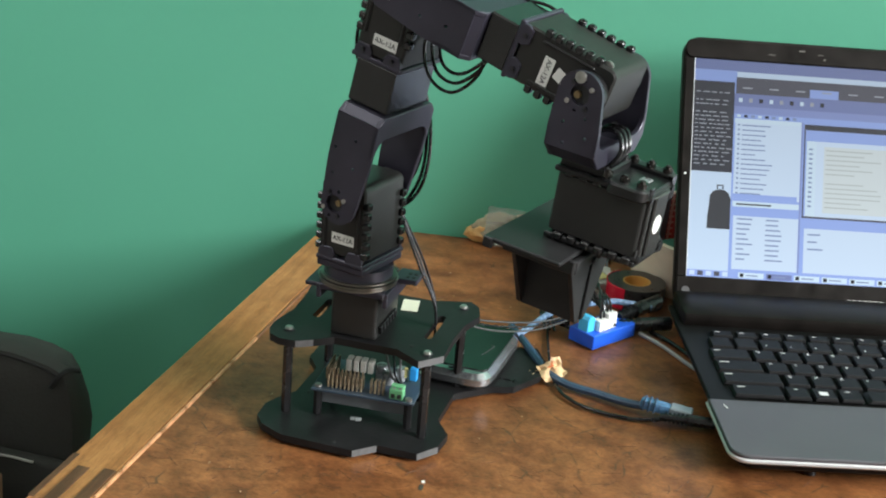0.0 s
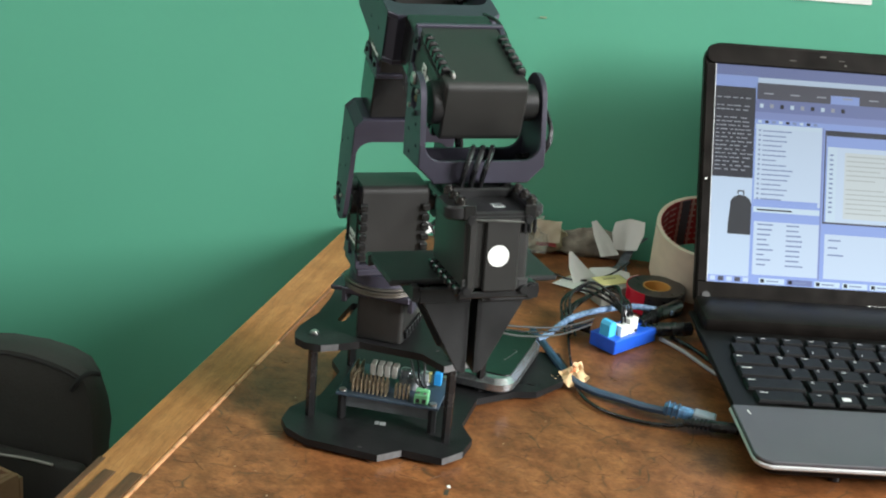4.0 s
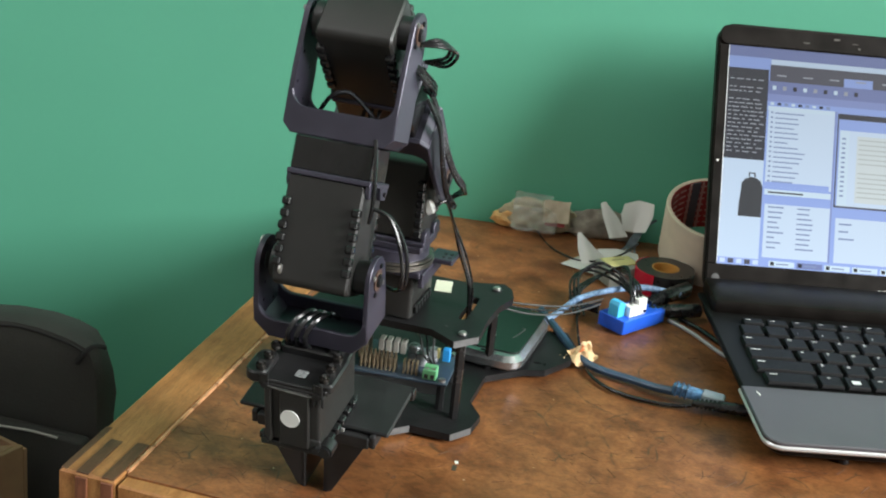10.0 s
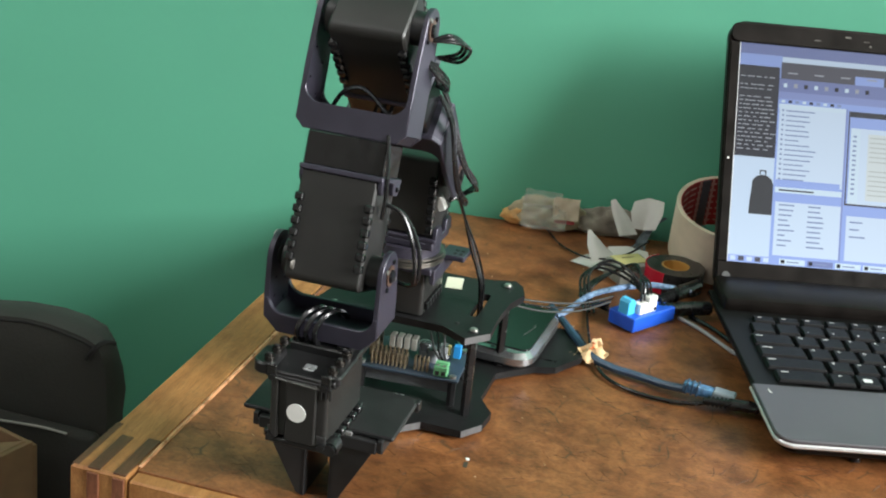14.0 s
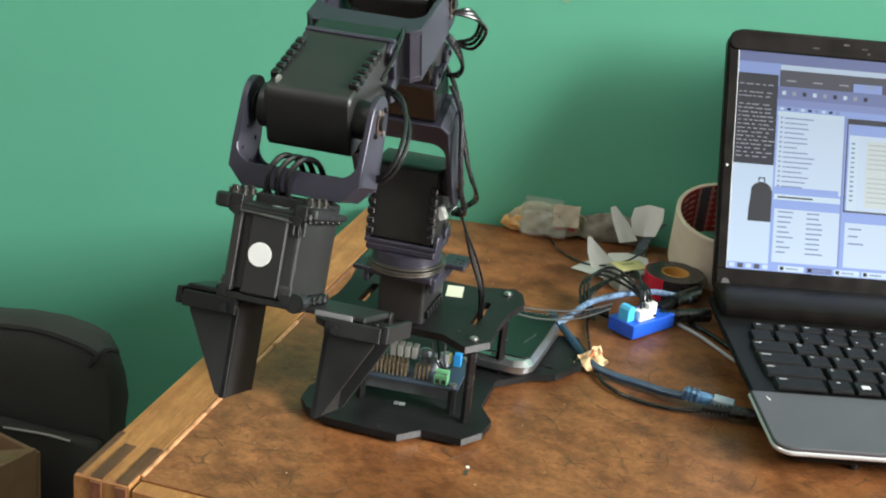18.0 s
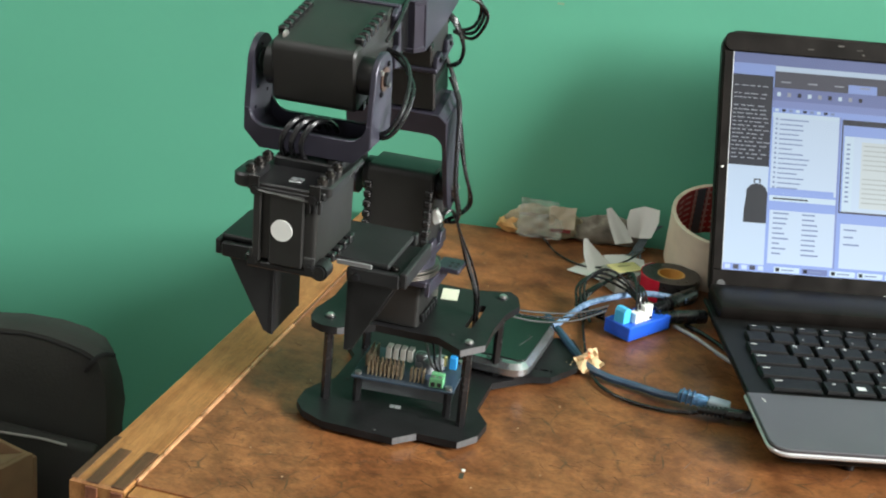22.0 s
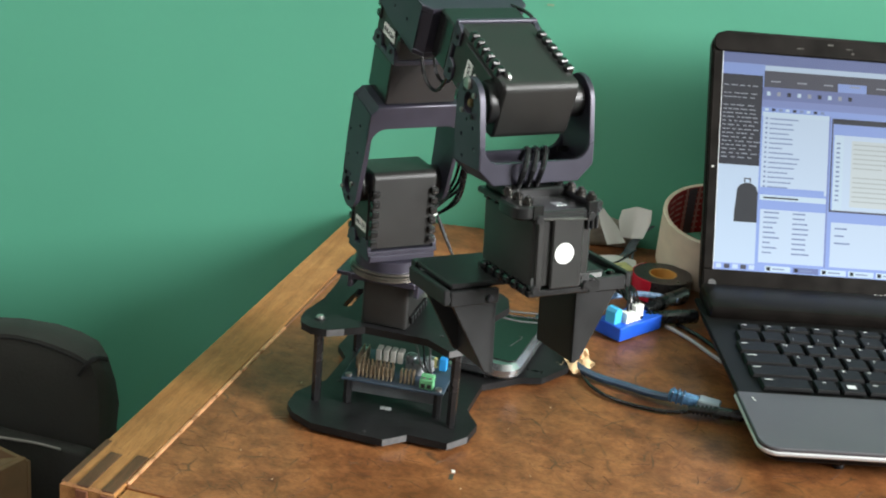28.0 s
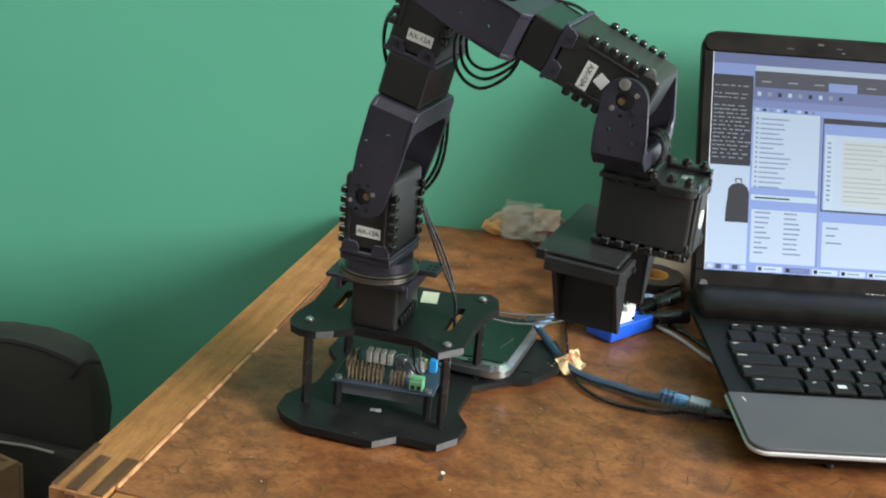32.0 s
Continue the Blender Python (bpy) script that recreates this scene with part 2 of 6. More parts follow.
def wood_material(name, light, dark, stretch, scale, stains=0.6, rough=0.38, worn=(0.75, 0.72, 0.7), scratched=0.2):
    """Worn varnished wood: long grain, blotches, scratches. stretch: how much the grain runs along x, y, z."""
    m = bpy.data.materials.new(name)
    m.use_nodes = True
    nt = m.node_tree
    b = nt.nodes["Principled BSDF"]
    co = nt.nodes.new("ShaderNodeTexCoord")
    mp = nt.nodes.new("ShaderNodeMapping")
    mp.inputs["Scale"].default_value = stretch
    nt.links.new(co.outputs["Object"], mp.inputs["Vector"])
    grain = nt.nodes.new("ShaderNodeTexNoise")
    grain.inputs["Scale"].default_value, grain.inputs["Detail"].default_value, grain.inputs["Roughness"].default_value = scale, 8, 0.65
    nt.links.new(mp.outputs[0], grain.inputs["Vector"])
    ramp = nt.nodes.new("ShaderNodeValToRGB")
    ramp.color_ramp.elements[0].position, ramp.color_ramp.elements[1].position = 0.32, 0.68
    ramp.color_ramp.elements[0].color, ramp.color_ramp.elements[1].color = (*dark, 1), (*light, 1)
    nt.links.new(grain.outputs["Fac"], ramp.inputs[0])
    blot = nt.nodes.new("ShaderNodeTexNoise")
    blot.inputs["Scale"].default_value, blot.inputs["Detail"].default_value, blot.inputs["Roughness"].default_value = 24, 9, 0.7
    nt.links.new(co.outputs["Object"], blot.inputs["Vector"])
    br = nt.nodes.new("ShaderNodeValToRGB")
    br.color_ramp.elements[0].position, br.color_ramp.elements[1].position = 0.38, 0.58
    br.color_ramp.elements[0].color, br.color_ramp.elements[1].color = (1 - stains * 0.9, 1 - stains, 1 - stains, 1), (1, 1, 1, 1)
    b.inputs["Specular IOR Level"].default_value = 0.36
    nt.links.new(blot.outputs["Fac"], br.inputs[0])
    mix = nt.nodes.new("ShaderNodeMix")
    mix.data_type, mix.blend_type = "RGBA", "MULTIPLY"
    mix.inputs[0].default_value = 0.8
    nt.links.new(ramp.outputs[0], mix.inputs[6])
    nt.links.new(br.outputs[0], mix.inputs[7])
    # broad worn patches
    patch = nt.nodes.new("ShaderNodeTexNoise")
    patch.inputs["Scale"].default_value, patch.inputs["Detail"].default_value = 5.5, 3
    nt.links.new(co.outputs["Object"], patch.inputs["Vector"])
    pr = nt.nodes.new("ShaderNodeMapRange")
    pr.inputs["From Min"].default_value, pr.inputs["From Max"].default_value = 0.35, 0.68
    nt.links.new(patch.outputs["Fac"], pr.inputs["Value"])
    tone = nt.nodes.new("ShaderNodeMix")
    tone.data_type, tone.blend_type = "RGBA", "MULTIPLY"
    tone.inputs[7].default_value = (*worn, 1)
    nt.links.new(pr.outputs[0], tone.inputs[0])
    nt.links.new(mix.outputs[2], tone.inputs[6])
    # fine curved scratches, thickest where the varnish is worn
    bend = nt.nodes.new("ShaderNodeMix")
    bend.data_type, bend.blend_type = "RGBA", "ADD"
    bend.inputs[0].default_value = 0.12
    warp = nt.nodes.new("ShaderNodeTexNoise")
    warp.inputs["Scale"].default_value = 9
    nt.links.new(co.outputs["Object"], warp.inputs["Vector"])
    nt.links.new(co.outputs["Object"], bend.inputs[6])
    nt.links.new(warp.outputs["Color"], bend.inputs[7])
    vo = nt.nodes.new("ShaderNodeTexVoronoi")
    vo.feature = "DISTANCE_TO_EDGE"
    vo.inputs["Scale"].default_value = 27
    nt.links.new(bend.outputs[2], vo.inputs["Vector"])
    line = nt.nodes.new("ShaderNodeMapRange")
    line.inputs["From Min"].default_value, line.inputs["From Max"].default_value = 0.006, 0.022
    line.inputs["To Min"].default_value, line.inputs["To Max"].default_value = 1.0, 0.0
    nt.links.new(vo.outputs["Distance"], line.inputs["Value"])
    fine = nt.nodes.new("ShaderNodeTexNoise")
    fine.inputs["Scale"].default_value, fine.inputs["Detail"].default_value = 40, 5
    nt.links.new(co.outputs["Object"], fine.inputs["Vector"])
    fr = nt.nodes.new("ShaderNodeMapRange")
    fr.inputs["From Min"].default_value, fr.inputs["From Max"].default_value = 0.48, 0.62
    nt.links.new(fine.outputs["Fac"], fr.inputs["Value"])
    both = nt.nodes.new("ShaderNodeMath")
    both.operation = "MULTIPLY"
    nt.links.new(line.outputs[0], both.inputs[0])
    nt.links.new(fr.outputs[0], both.inputs[1])
    much = nt.nodes.new("ShaderNodeMath")
    much.operation = "MULTIPLY"
    much.inputs[1].default_value = scratched
    nt.links.new(both.outputs[0], much.inputs[0])
    last = nt.nodes.new("ShaderNodeMix")
    last.data_type, last.blend_type = "RGBA", "MIX"
    last.inputs[7].default_value = (0.06, 0.035, 0.018, 1)
    nt.links.new(much.outputs[0], last.inputs[0])
    nt.links.new(tone.outputs[2], last.inputs[6])
    # fine grit and pores
    grit = nt.nodes.new("ShaderNodeTexNoise")
    grit.inputs["Scale"].default_value, grit.inputs["Detail"].default_value, grit.inputs["Roughness"].default_value = 130, 6, 0.75
    nt.links.new(mp.outputs[0], grit.inputs["Vector"])
    gr = nt.nodes.new("ShaderNodeMapRange")
    gr.inputs["From Min"].default_value, gr.inputs["From Max"].default_value = 0.36, 0.56
    gr.inputs["To Min"].default_value, gr.inputs["To Max"].default_value = 0.66, 1.06
    nt.links.new(grit.outputs["Fac"], gr.inputs["Value"])
    pores = nt.nodes.new("ShaderNodeMix")
    pores.data_type, pores.blend_type = "RGBA", "MULTIPLY"
    pores.inputs[0].default_value = 1.0
    nt.links.new(last.outputs[2], pores.inputs[6])
    nt.links.new(gr.outputs[0], pores.inputs[7])
    nt.links.new(pores.outputs[2], b.inputs["Base Color"])
    rr = nt.nodes.new("ShaderNodeMapRange")
    rr.inputs["To Min"].default_value, rr.inputs["To Max"].default_value = rough + 0.2, rough - 0.08
    nt.links.new(blot.outputs["Fac"], rr.inputs["Value"])
    nt.links.new(rr.outputs[0], b.inputs["Roughness"])
    bn = nt.nodes.new("ShaderNodeBump")
    bn.inputs["Strength"].default_value, bn.inputs["Distance"].default_value = 0.45, 0.001
    nt.links.new(grain.outputs["Fac"], bn.inputs["Height"])
    nt.links.new(bn.outputs[0], b.inputs["Normal"])
    return m


TOPWOOD = wood_material("worn_table_wood", (0.385, 0.155, 0.055), (0.190, 0.072, 0.0245), (2.2, 3.6, 4), 15, 0.66, 0.33, (0.62, 0.61, 0.60), 0.80)
RIMWOOD = wood_material("pale_rim_wood", (0.46, 0.225, 0.078), (0.29, 0.122, 0.038), (14, 1.0, 6), 11, 0.35, 0.40, (0.80, 0.74, 0.62), 0.15)
DARKWOOD = wood_material("dark_inlay_wood", (0.150, 0.070, 0.032), (0.070, 0.033, 0.017), (12, 1, 6), 11, 0.3, 0.45)
GREENWALL = material("green_wall_paint", (0.095, 0.36, 0.235), 0.6, 0, 0.05, 3, 0.08, 60)
CREAM = material("pale_room_paint", (0.20, 0.185, 0.165), 0.8, 0, 0.05, 4)
# kept lighter than the walls so the unseen ceiling reflects onto the table
CEILING = material("bounce_ceiling_paint", (0.40, 0.385, 0.36), 0.9, 0, 0.04, 4)
FLOOR = material("grey_floor", (0.12, 0.10, 0.08), 0.6, 0, 0.2, 8)

# ---- room ----
WALL_TURN = 9.0
WALL_AT = (-0.105, 0.441)
FLOOR_Z = -0.74
RIM_IN, RIM_OUT, FRONT = -0.1773, -0.2135, -0.1105


def wall_y(x):
    return WALL_AT[1] + math.tan(radians(WALL_TURN)) * (x - WALL_AT[0])


def structure(name, bm, mat, label, m=None):
    return thing(name, label, name.split("_")[0], m, bm, mat, kind="structure")


structure("wall_north", box((7.0, 0.12, 4.1), (1.45, 0.06, 2.00)), GREENWALL, "smooth green painted plaster wall behind the table", pose(*WALL_AT, FLOOR_Z, 0, 0, WALL_TURN))
# floor, ceiling and the other walls are unseen, added to close and bounce light
structure("floor", box((6.8, 7.2, 0.1), (1.4, -1.55, FLOOR_Z - 0.05)), FLOOR, "dull grey floor of the room")
structure("ceiling", box((6.8, 7.2, 0.1), (1.4, -1.55, FLOOR_Z + 4.05)), CEILING, "unseen pale ceiling added to bounce daylight down")


def wall_with_window(name, length, height, wx, wz, ww, wh, m, label):
    """A wall along x, 0.12 thick, with one opening."""
    bits = []
    x0, x1, z0, z1 = wx - ww / 2, wx + ww / 2, wz - wh / 2, wz + wh / 2
    bits.append(box((x0 + length / 2, 0.12, height), ((x0 - length / 2) / 2, 0, height / 2)))
    bits.append(box((length / 2 - x1, 0.12, height), ((x1 + length / 2) / 2, 0, height / 2)))
    bits.append(box((ww, 0.12, z0), (wx, 0, z0 / 2)))
    bits.append(box((ww, 0.12, height - z1), (wx, 0, (height + z1) / 2)))
    return structure(name, join(*bits), CREAM, label, m)


# west and south openings are assumed, cut only for their fill lamps
wall_with_window("wall_west", 5.4, 4.0, 1.28, 3.29, 1.6, 1.3, pose(-1.76, -2.43, FLOOR_Z, 0, 0, 90), "unseen side wall added with an opening for a fill lamp")
wall_with_window("wall_east", 6.2, 4.0, 1.28, 2.79, 2.1, 2.20, pose(4.58, -2.00, FLOOR_Z, 0, 0, 90), "pale painted wall with a wide window opening")
wall_with_window("wall_south", 6.5, 4.0, -1.20, 1.85, 1.7, 1.15, pose(1.40, -5.06, FLOOR_Z), "unseen wall added behind the camera with a fill lamp opening")

# ---- table ----
table = thing("table", "worn varnished wooden table with a pale edge strip and dark inlays", "table", pose(0, 0, 0))
TX1 = 0.9


def slab(x0, x1, y0, top, thick, bevel):
    """A board from y0 back to the wall, whose far edge follows the wall."""
    out = [(x0, y0), (x1, y0), (x1, wall_y(x1) - 0.003), (x0, wall_y(x0) - 0.003)]
    return prism(out, thick, "z", (0, 0, top - thick / 2), bevel)


JOINT = wood_material("red_joint_wood", (0.30, 0.115, 0.055), (0.17, 0.065, 0.035), (6, 1, 1), 14, 0.4, 0.45)
part("tabletop", slab(RIM_IN + 0.0012, TX1, FRONT + 0.0122, -0.0006, 0.028, 0.0002), TOPWOOD, table)
part("edge_strip", slab(RIM_OUT, RIM_IN, FRONT, 0.0008, 0.034, 0.0016), RIMWOOD, table, "pale yellow-brown wooden edge strip")
part("front_rail", box((TX1 - RIM_IN - 0.0012, 0.012, 0.06), ((TX1 + RIM_IN + 0.0012) / 2, FRONT + 0.0060, -0.0312), 0.0012), RIMWOOD, table)
for x, y1 in ((-0.2000, -0.067), (-0.1835, -0.064)):
    part("joint_end", box((0.0078, 0.0016, 0.030), (x + 0.0010, FRONT - 0.0002, -0.0165), 0.0004), JOINT, table, "reddish end of a joint piece")
    part("inlay", box((0.0082, y1 - FRONT - 0.001, 0.004), (x + 0.0010, (y1 + FRONT + 0.001) / 2, -0.0007), 0.0003), DARKWOOD, table, "dark brown wooden inlay strip")
part("inlay", box((0.0045, 0.055, 0.004), (RIM_OUT + 0.0024, FRONT + 0.029, -0.0009), 0.0003), DARKWOOD, table)
# worn bevel whose pale colour also holds the light it catches
part("corner_fillet", box((0.0026, 0.250, 0.003), (RIM_IN + 0.0009, FRONT + 0.1400, -0.0005), 0.0007), material("worn_edge_and_light", (0.50, 0.25, 0.12), 0.3, 0, 0.45, 90, 0.2, 300), table, "bare worn edge between strip and top, light on its bevel painted pale")
part("joint_line", box((0.0024, 0.265, 0.003), (RIM_IN + 0.0009, FRONT + 0.3975, -0.0008), 0.0007), material("dark_joint", (0.15, 0.065, 0.03), 0.5, 0, 0.4, 90), table, "dark joint between strip and top")
# unseen aprons, added to stop window light passing under the table
for ax, ay0, ay1 in ((RIM_IN - 0.018, FRONT + 0.03, wall_y(RIM_IN) - 0.02), (TX1 - 0.03, FRONT + 0.03, wall_y(TX1) - 0.03)):
    part("apron", box((0.020, ay1 - ay0, 0.13), (ax, (ay0 + ay1) / 2, -0.0990), 0.001), RIMWOOD, table)
for lx, ly in ((-0.17, -0.06), (0.82, -0.06), (-0.17, 0.36), (0.82, 0.50)):
    part("leg", box((0.06, 0.06, 0.71), (lx, ly, -0.3855), 0.003), RIMWOOD, table)
part("chip", box((0.0022, 0.0030, 0.0004), (0.0, 0.0015, -0.0004), 0.0001, Matrix.Rotation(0.4, 4, "Z")), WHITE, table)
part("dent", box((0.0028, 0.0070, 0.0003), (0.0005, -0.0055, -0.00052), 0.0001, Matrix.Rotation(0.1, 4, "Z")), material("dark_table_mark", (0.05, 0.045, 0.03), 0.6), table)
rnd = random.Random(5)
scratch = []
for k in range(520):
    x, y = rnd.uniform(-0.165, 0.26), -0.078 + 0.38 * rnd.random() ** 1.8
    ln, a = rnd.uniform(0.002, 0.015), rnd.choice((0.3, 1.2, -0.5, 0.1, 2.2)) + rnd.uniform(-0.4, 0.4)
    pts = [(x + (k2 - 1) * ln / 2 * math.cos(a) + rnd.uniform(-1, 1) * 0.0008, y + (k2 - 1) * ln / 2 * math.sin(a) + rnd.uniform(-1, 1) * 0.0015, -0.00058) for k2 in range(3)]
    scratch.append(tube(pts, rnd.uniform(0.0001, 0.00028), 4, 3))
tagged(part("scratch_wear", join(*scratch), material("dark_scratch", (0.085, 0.042, 0.020), 0.7), table), kind="stuff")
# small pale specks scattered over the top
speck = [cyl(rnd.uniform(0.0003, 0.0007), 0.0002, (rnd.uniform(-0.15, 0.05), rnd.uniform(-0.07, 0.42), -0.00052), "z", 6) for k in range(36)]
tagged(part("speck_dust", join(*speck), material("pale_speck", (0.52, 0.38, 0.26), 0.6), table), kind="stuff")

sheet = thing("wall_poster", "plain white paper sheet fixed high on the green wall", "paper", pose(WALL_AT[0], WALL_AT[1], 0, 0, 0, WALL_TURN))
part("paper_sheet", box((0.100, 0.0006, 0.14), (0.272, -0.0006, 0.321), 0, Matrix.Rotation(radians(-1.5), 4, "Y")), WHITE, sheet)
mark = thing("wall_scuff", "small pinkish scuff mark on the wall paint", "mark", pose(-0.0562, wall_y(-0.0562) - 0.0004, 0.2125, 0, 0, WALL_TURN), box((0.006, 0.0005, 0.0018), (0, 0, 0)), material("pink_scuff", (0.22, 0.33, 0.21), 0.7), kind="structure")

# ---- robot arm ----
AX, AY = -0.0696, 0.0602          # yaw axis
ZS, L1, L2 = 0.1642, 0.1442, 0.1352  # shoulder height and link lengths
HALF, MID = 0.0320, -0.0014       # half width over the side brackets and their middle
arm = thing("robot_arm", "black desktop robot arm with servo joints, two-finger gripper and plate base", "robot arm", pose(AX, AY, 0))


def servo_case(reach=0.0385, top=0.0115, width=0.0335, deep=0.0440):
    """A servo housing: its joint axis is y through the origin, its body runs down z."""
    w, r = width / 2, 0.0048
    out = [(-w, -reach), (w, -reach)]
    out += [(w - r + r * math.cos(a), top - r + r * math.sin(a)) for a in np.linspace(0, math.pi / 2, 5)]
    out += [(-w + r + r * math.cos(a), top - r + r * math.sin(a)) for a in np.linspace(math.pi / 2, math.pi, 5)]
    return prism(out, deep, "y", (0, -0.0008, 0), bevel=0.0012)


GLOSSY = material("polished_black_plastic", (0.010, 0.010, 0.0105), 0.16, 0, 0.3, 150, 0.03, 300, specular=0.6)
NUTBLACK = material("glossy_nut_plastic", (0.010, 0.010, 0.0105), 0.2, 0, 0.2, 300, specular=0.6)
NUT = mesh_of(join(box((0.0052, 0.0050, 0.0046), (0, 0, 0), 0.0008), cyl(0.0012, 0.0060, (0, 0, 0), "x", 8)), "case_nut", NUTBLACK)


def cut_plate(outline, holes, z, thick):
    """A flat plate with openings cut through it."""
    bm = bmesh.new()
    edges = []
    for loop in (outline, *holes):
        vs = [bm.verts.new((x, y, z - thick / 2)) for x, y in loop]
        edges += [bm.edges.new((vs[i], vs[(i + 1) % len(vs)])) for i in range(len(vs))]
    bmesh.ops.triangle_fill(bm, edges=edges, use_beauty=True)
    up = bmesh.ops.extrude_face_region(bm, geom=list(bm.faces))
    bmesh.ops.translate(bm, verts=[v for v in up["geom"] if isinstance(v, bmesh.types.BMVert)], vec=(0, 0, thick))
    return bm


def bored_plate(outline, bore, thick, y):
    """A flat plate in x, z with round holes through it; y: its middle."""
    rings = [[(cx + r * math.cos(a), cz + r * math.sin(a)) for a in np.linspace(0, 2 * math.pi, 16, endpoint=False)] for cx, cz, r in bore]
    return moved(cut_plate(outline, rings, 0, thick), Matrix.Translation((0, y, 0)) @ Matrix.Rotation(radians(90), 4, "X"))


def u_bracket(length, bar, wide, round_r, half=HALF, thick=0.0030, cut=0.005, middle=0.0, ahead=0.0):
    """Two side plates with round ends at the origin, joined by a deep cross bar that ends at z = length."""
    r, w = round_r, wide / 2
    outline = [(r * math.cos(a), r * math.sin(a)) for a in np.linspace(math.pi * 1.06, math.pi * 1.94, 13)]
    outline += [(w, length * 0.45), (w, length - cut), (w - 0.003, length - cut), (-w + 0.003, length - cut), (-w, length - cut), (-w, length * 0.45)]
    outline = [(x + ahead, z) for x, z in outline]
    holes = [(0, 0, 0.0058)] + [(0.0088 * math.cos(radians(a)), 0.0088 * math.sin(radians(a)), 0.0011) for a in (80, 260)]
    holes += [(-0.006, length * 0.30, 0.0011), (0.007, length * 0.42, 0.0011), (-0.008, length * 0.56, 0.0011), (0.005, length * 0.70, 0.0011)]
    sides = [bored_plate(outline, holes, thick, -half + thick / 2), prism(outline, thick, "y", (0, half - thick / 2, 0), 0.0004)]
    inner, low, cr = half - thick, length - bar, 0.009
    cross = [(-half, length - cut), (-half, low - cr), (-inner, low - cr)]
    cross += [(-inner + cr - cr * math.cos(a), low - cr + cr * math.sin(a)) for a in np.linspace(0.2, math.pi / 2, 6)]
    cross += [(inner - cr + cr * math.sin(a), low - cr + cr * math.cos(a)) for a in np.linspace(0, math.pi / 2 - 0.2, 6)]
    cross += [(inner, low - cr), (half, low - cr), (half, length - cut), (half - cut, length), (-half + cut, length)]
    webs = [prism(cross, 0.0032, "x", (ahead + sx * (w - 0.0013), 0, 0), 0.0005) for sx in (-1, 1)]
    corners = [prism([(s * (half - 0.0002), length - cut - 0.001), (s * (half - cut), length - 0.0002), (s * (half - cut - 0.002), length - 0.002), (s * (half - 0.003), length - cut - 0.001)], wide - 0.004, "x", (ahead, 0, 0)) for s in (-1, 1)]
    floor = box((wide - 0.001, 2 * (half - cut), 0.003), (ahead, 0, length - 0.0018), 0.0004)
    return moved(join(*sides, *webs, *corners, floor), Matrix.Translation((0, middle, 0)))


def cradle(z, half=0.0222, wide=0.036):
    """The low bracket that holds a servo's foot: a floor with four screw ears."""
    bits = [box((wide, 2 * half + 0.004, 0.003), (0, 0, z), 0.0006)]
    for sx in (-1, 1):
        for sy in (-1, 1):
            ear = [(-0.0062, 0), (0.0062, 0), (0.0062, 0.0045), (0.004, 0.0080), (-0.004, 0.0080), (-0.0062, 0.0045)]
            bits.append(prism(ear, 0.0028, "y", (sx * 0.0105, sy * (half + 0.0005), z), 0.0004))
    return join(*bits)


def screw(parent, x, y, z, side, r=0.0017, mat=None):
    part("screw", cyl(r, 0.0016, (x, y + side * 0.0006, z), "y", 10, bevel=0.0004), mat or DARKSTEEL, parent)


def servo_on(parent, m, reach=0.0385, tag=-0.0265, tag_x=0.0014):
    """Adds a servo with its nut rows, horn hubs and printed label to a moving part; m places its axis."""
    part("servo_case", moved(servo_case(reach), m), CASE, parent)
    for sx in (-1, 1):
        for sy in (-1, 1):
            for k in range(6):
                part("case_nut", NUT, NUTBLACK, parent, "", m @ Matrix.Translation((sx * 0.0172, sy * 0.0200 - 0.0008, -0.0345 + 0.0066 * k)))
    for s in (-1, 1):
        part("side_rib", moved(box((0.0016, 0.0022, 0.034), (s * 0.0125, -0.0230, -0.019), 0.0005), m), BLACK, parent)
    part("servo_horn", moved(cyl(0.0112, 0.0070, (0, -0.0240, 0), "y", 24, bevel=0.0006), m), BLACK, parent)
    part("idler_horn", moved(cyl(0.0095, 0.0080, (0, 0.0248, 0), "y", 24), m), BLACK, parent)
    part("servo_label", moved(box((0.0168, 0.0006, 0.0068), (tag_x, -0.0230, tag), 0), m), WHITE, parent, "small white printed label")
    writing("AX-12A", 0.0044, m @ Matrix.Translation((tag_x, -0.02345, tag)) @ Matrix.Rotation(radians(90), 4, "X"), INK_HOLE, parent)


def horn_screws(parent, z=0.0, half=HALF, middle=0.0):
    for s in (-1, 1):
        for a in (35, 125, 215, 305):
            screw(parent, 0.0082 * math.cos(radians(a)), middle + s * half, z + 0.0082 * math.sin(radians(a)), s, 0.0015, STEEL if a in (35, 215) else None)
    # black disc paints the shade inside the joint bore
    part("joint_recess", cyl(0.0060, 0.0006, (0, middle - half + 0.0034, z), "y", 18), INK_HOLE, parent, "black disc standing in for the shaded joint bore")
    part("axle_core", cyl(0.0022, 0.0030, (0.0022, middle - half + 0.0026, z + 0.0006), "y", 12, bevel=0.0005), BRASS, parent, "brass screw deep in the joint")
    part("axle_washer", cyl(0.0062, 0.0008, (0, middle + half + 0.0003, z), "y", 20), RUSTY, parent, "brownish joint washer")
    part("axle_bolt", cyl(0.0038, 0.0022, (0, middle + half + 0.0012, z), "y", 12, bevel=0.0005), DARKSTEEL, parent)


# base: two cut plates on four posts, outlines in the table's own axes
def world_to_arm(points):
    return [(x - AX, y - AY) for x, y in points]


def slot(x0, y0, x1, y1, w):
    return rounded(w, y1 - y0, w * 0.45, 3, (x0 + x1) / 2, (y0 + y1) / 2)


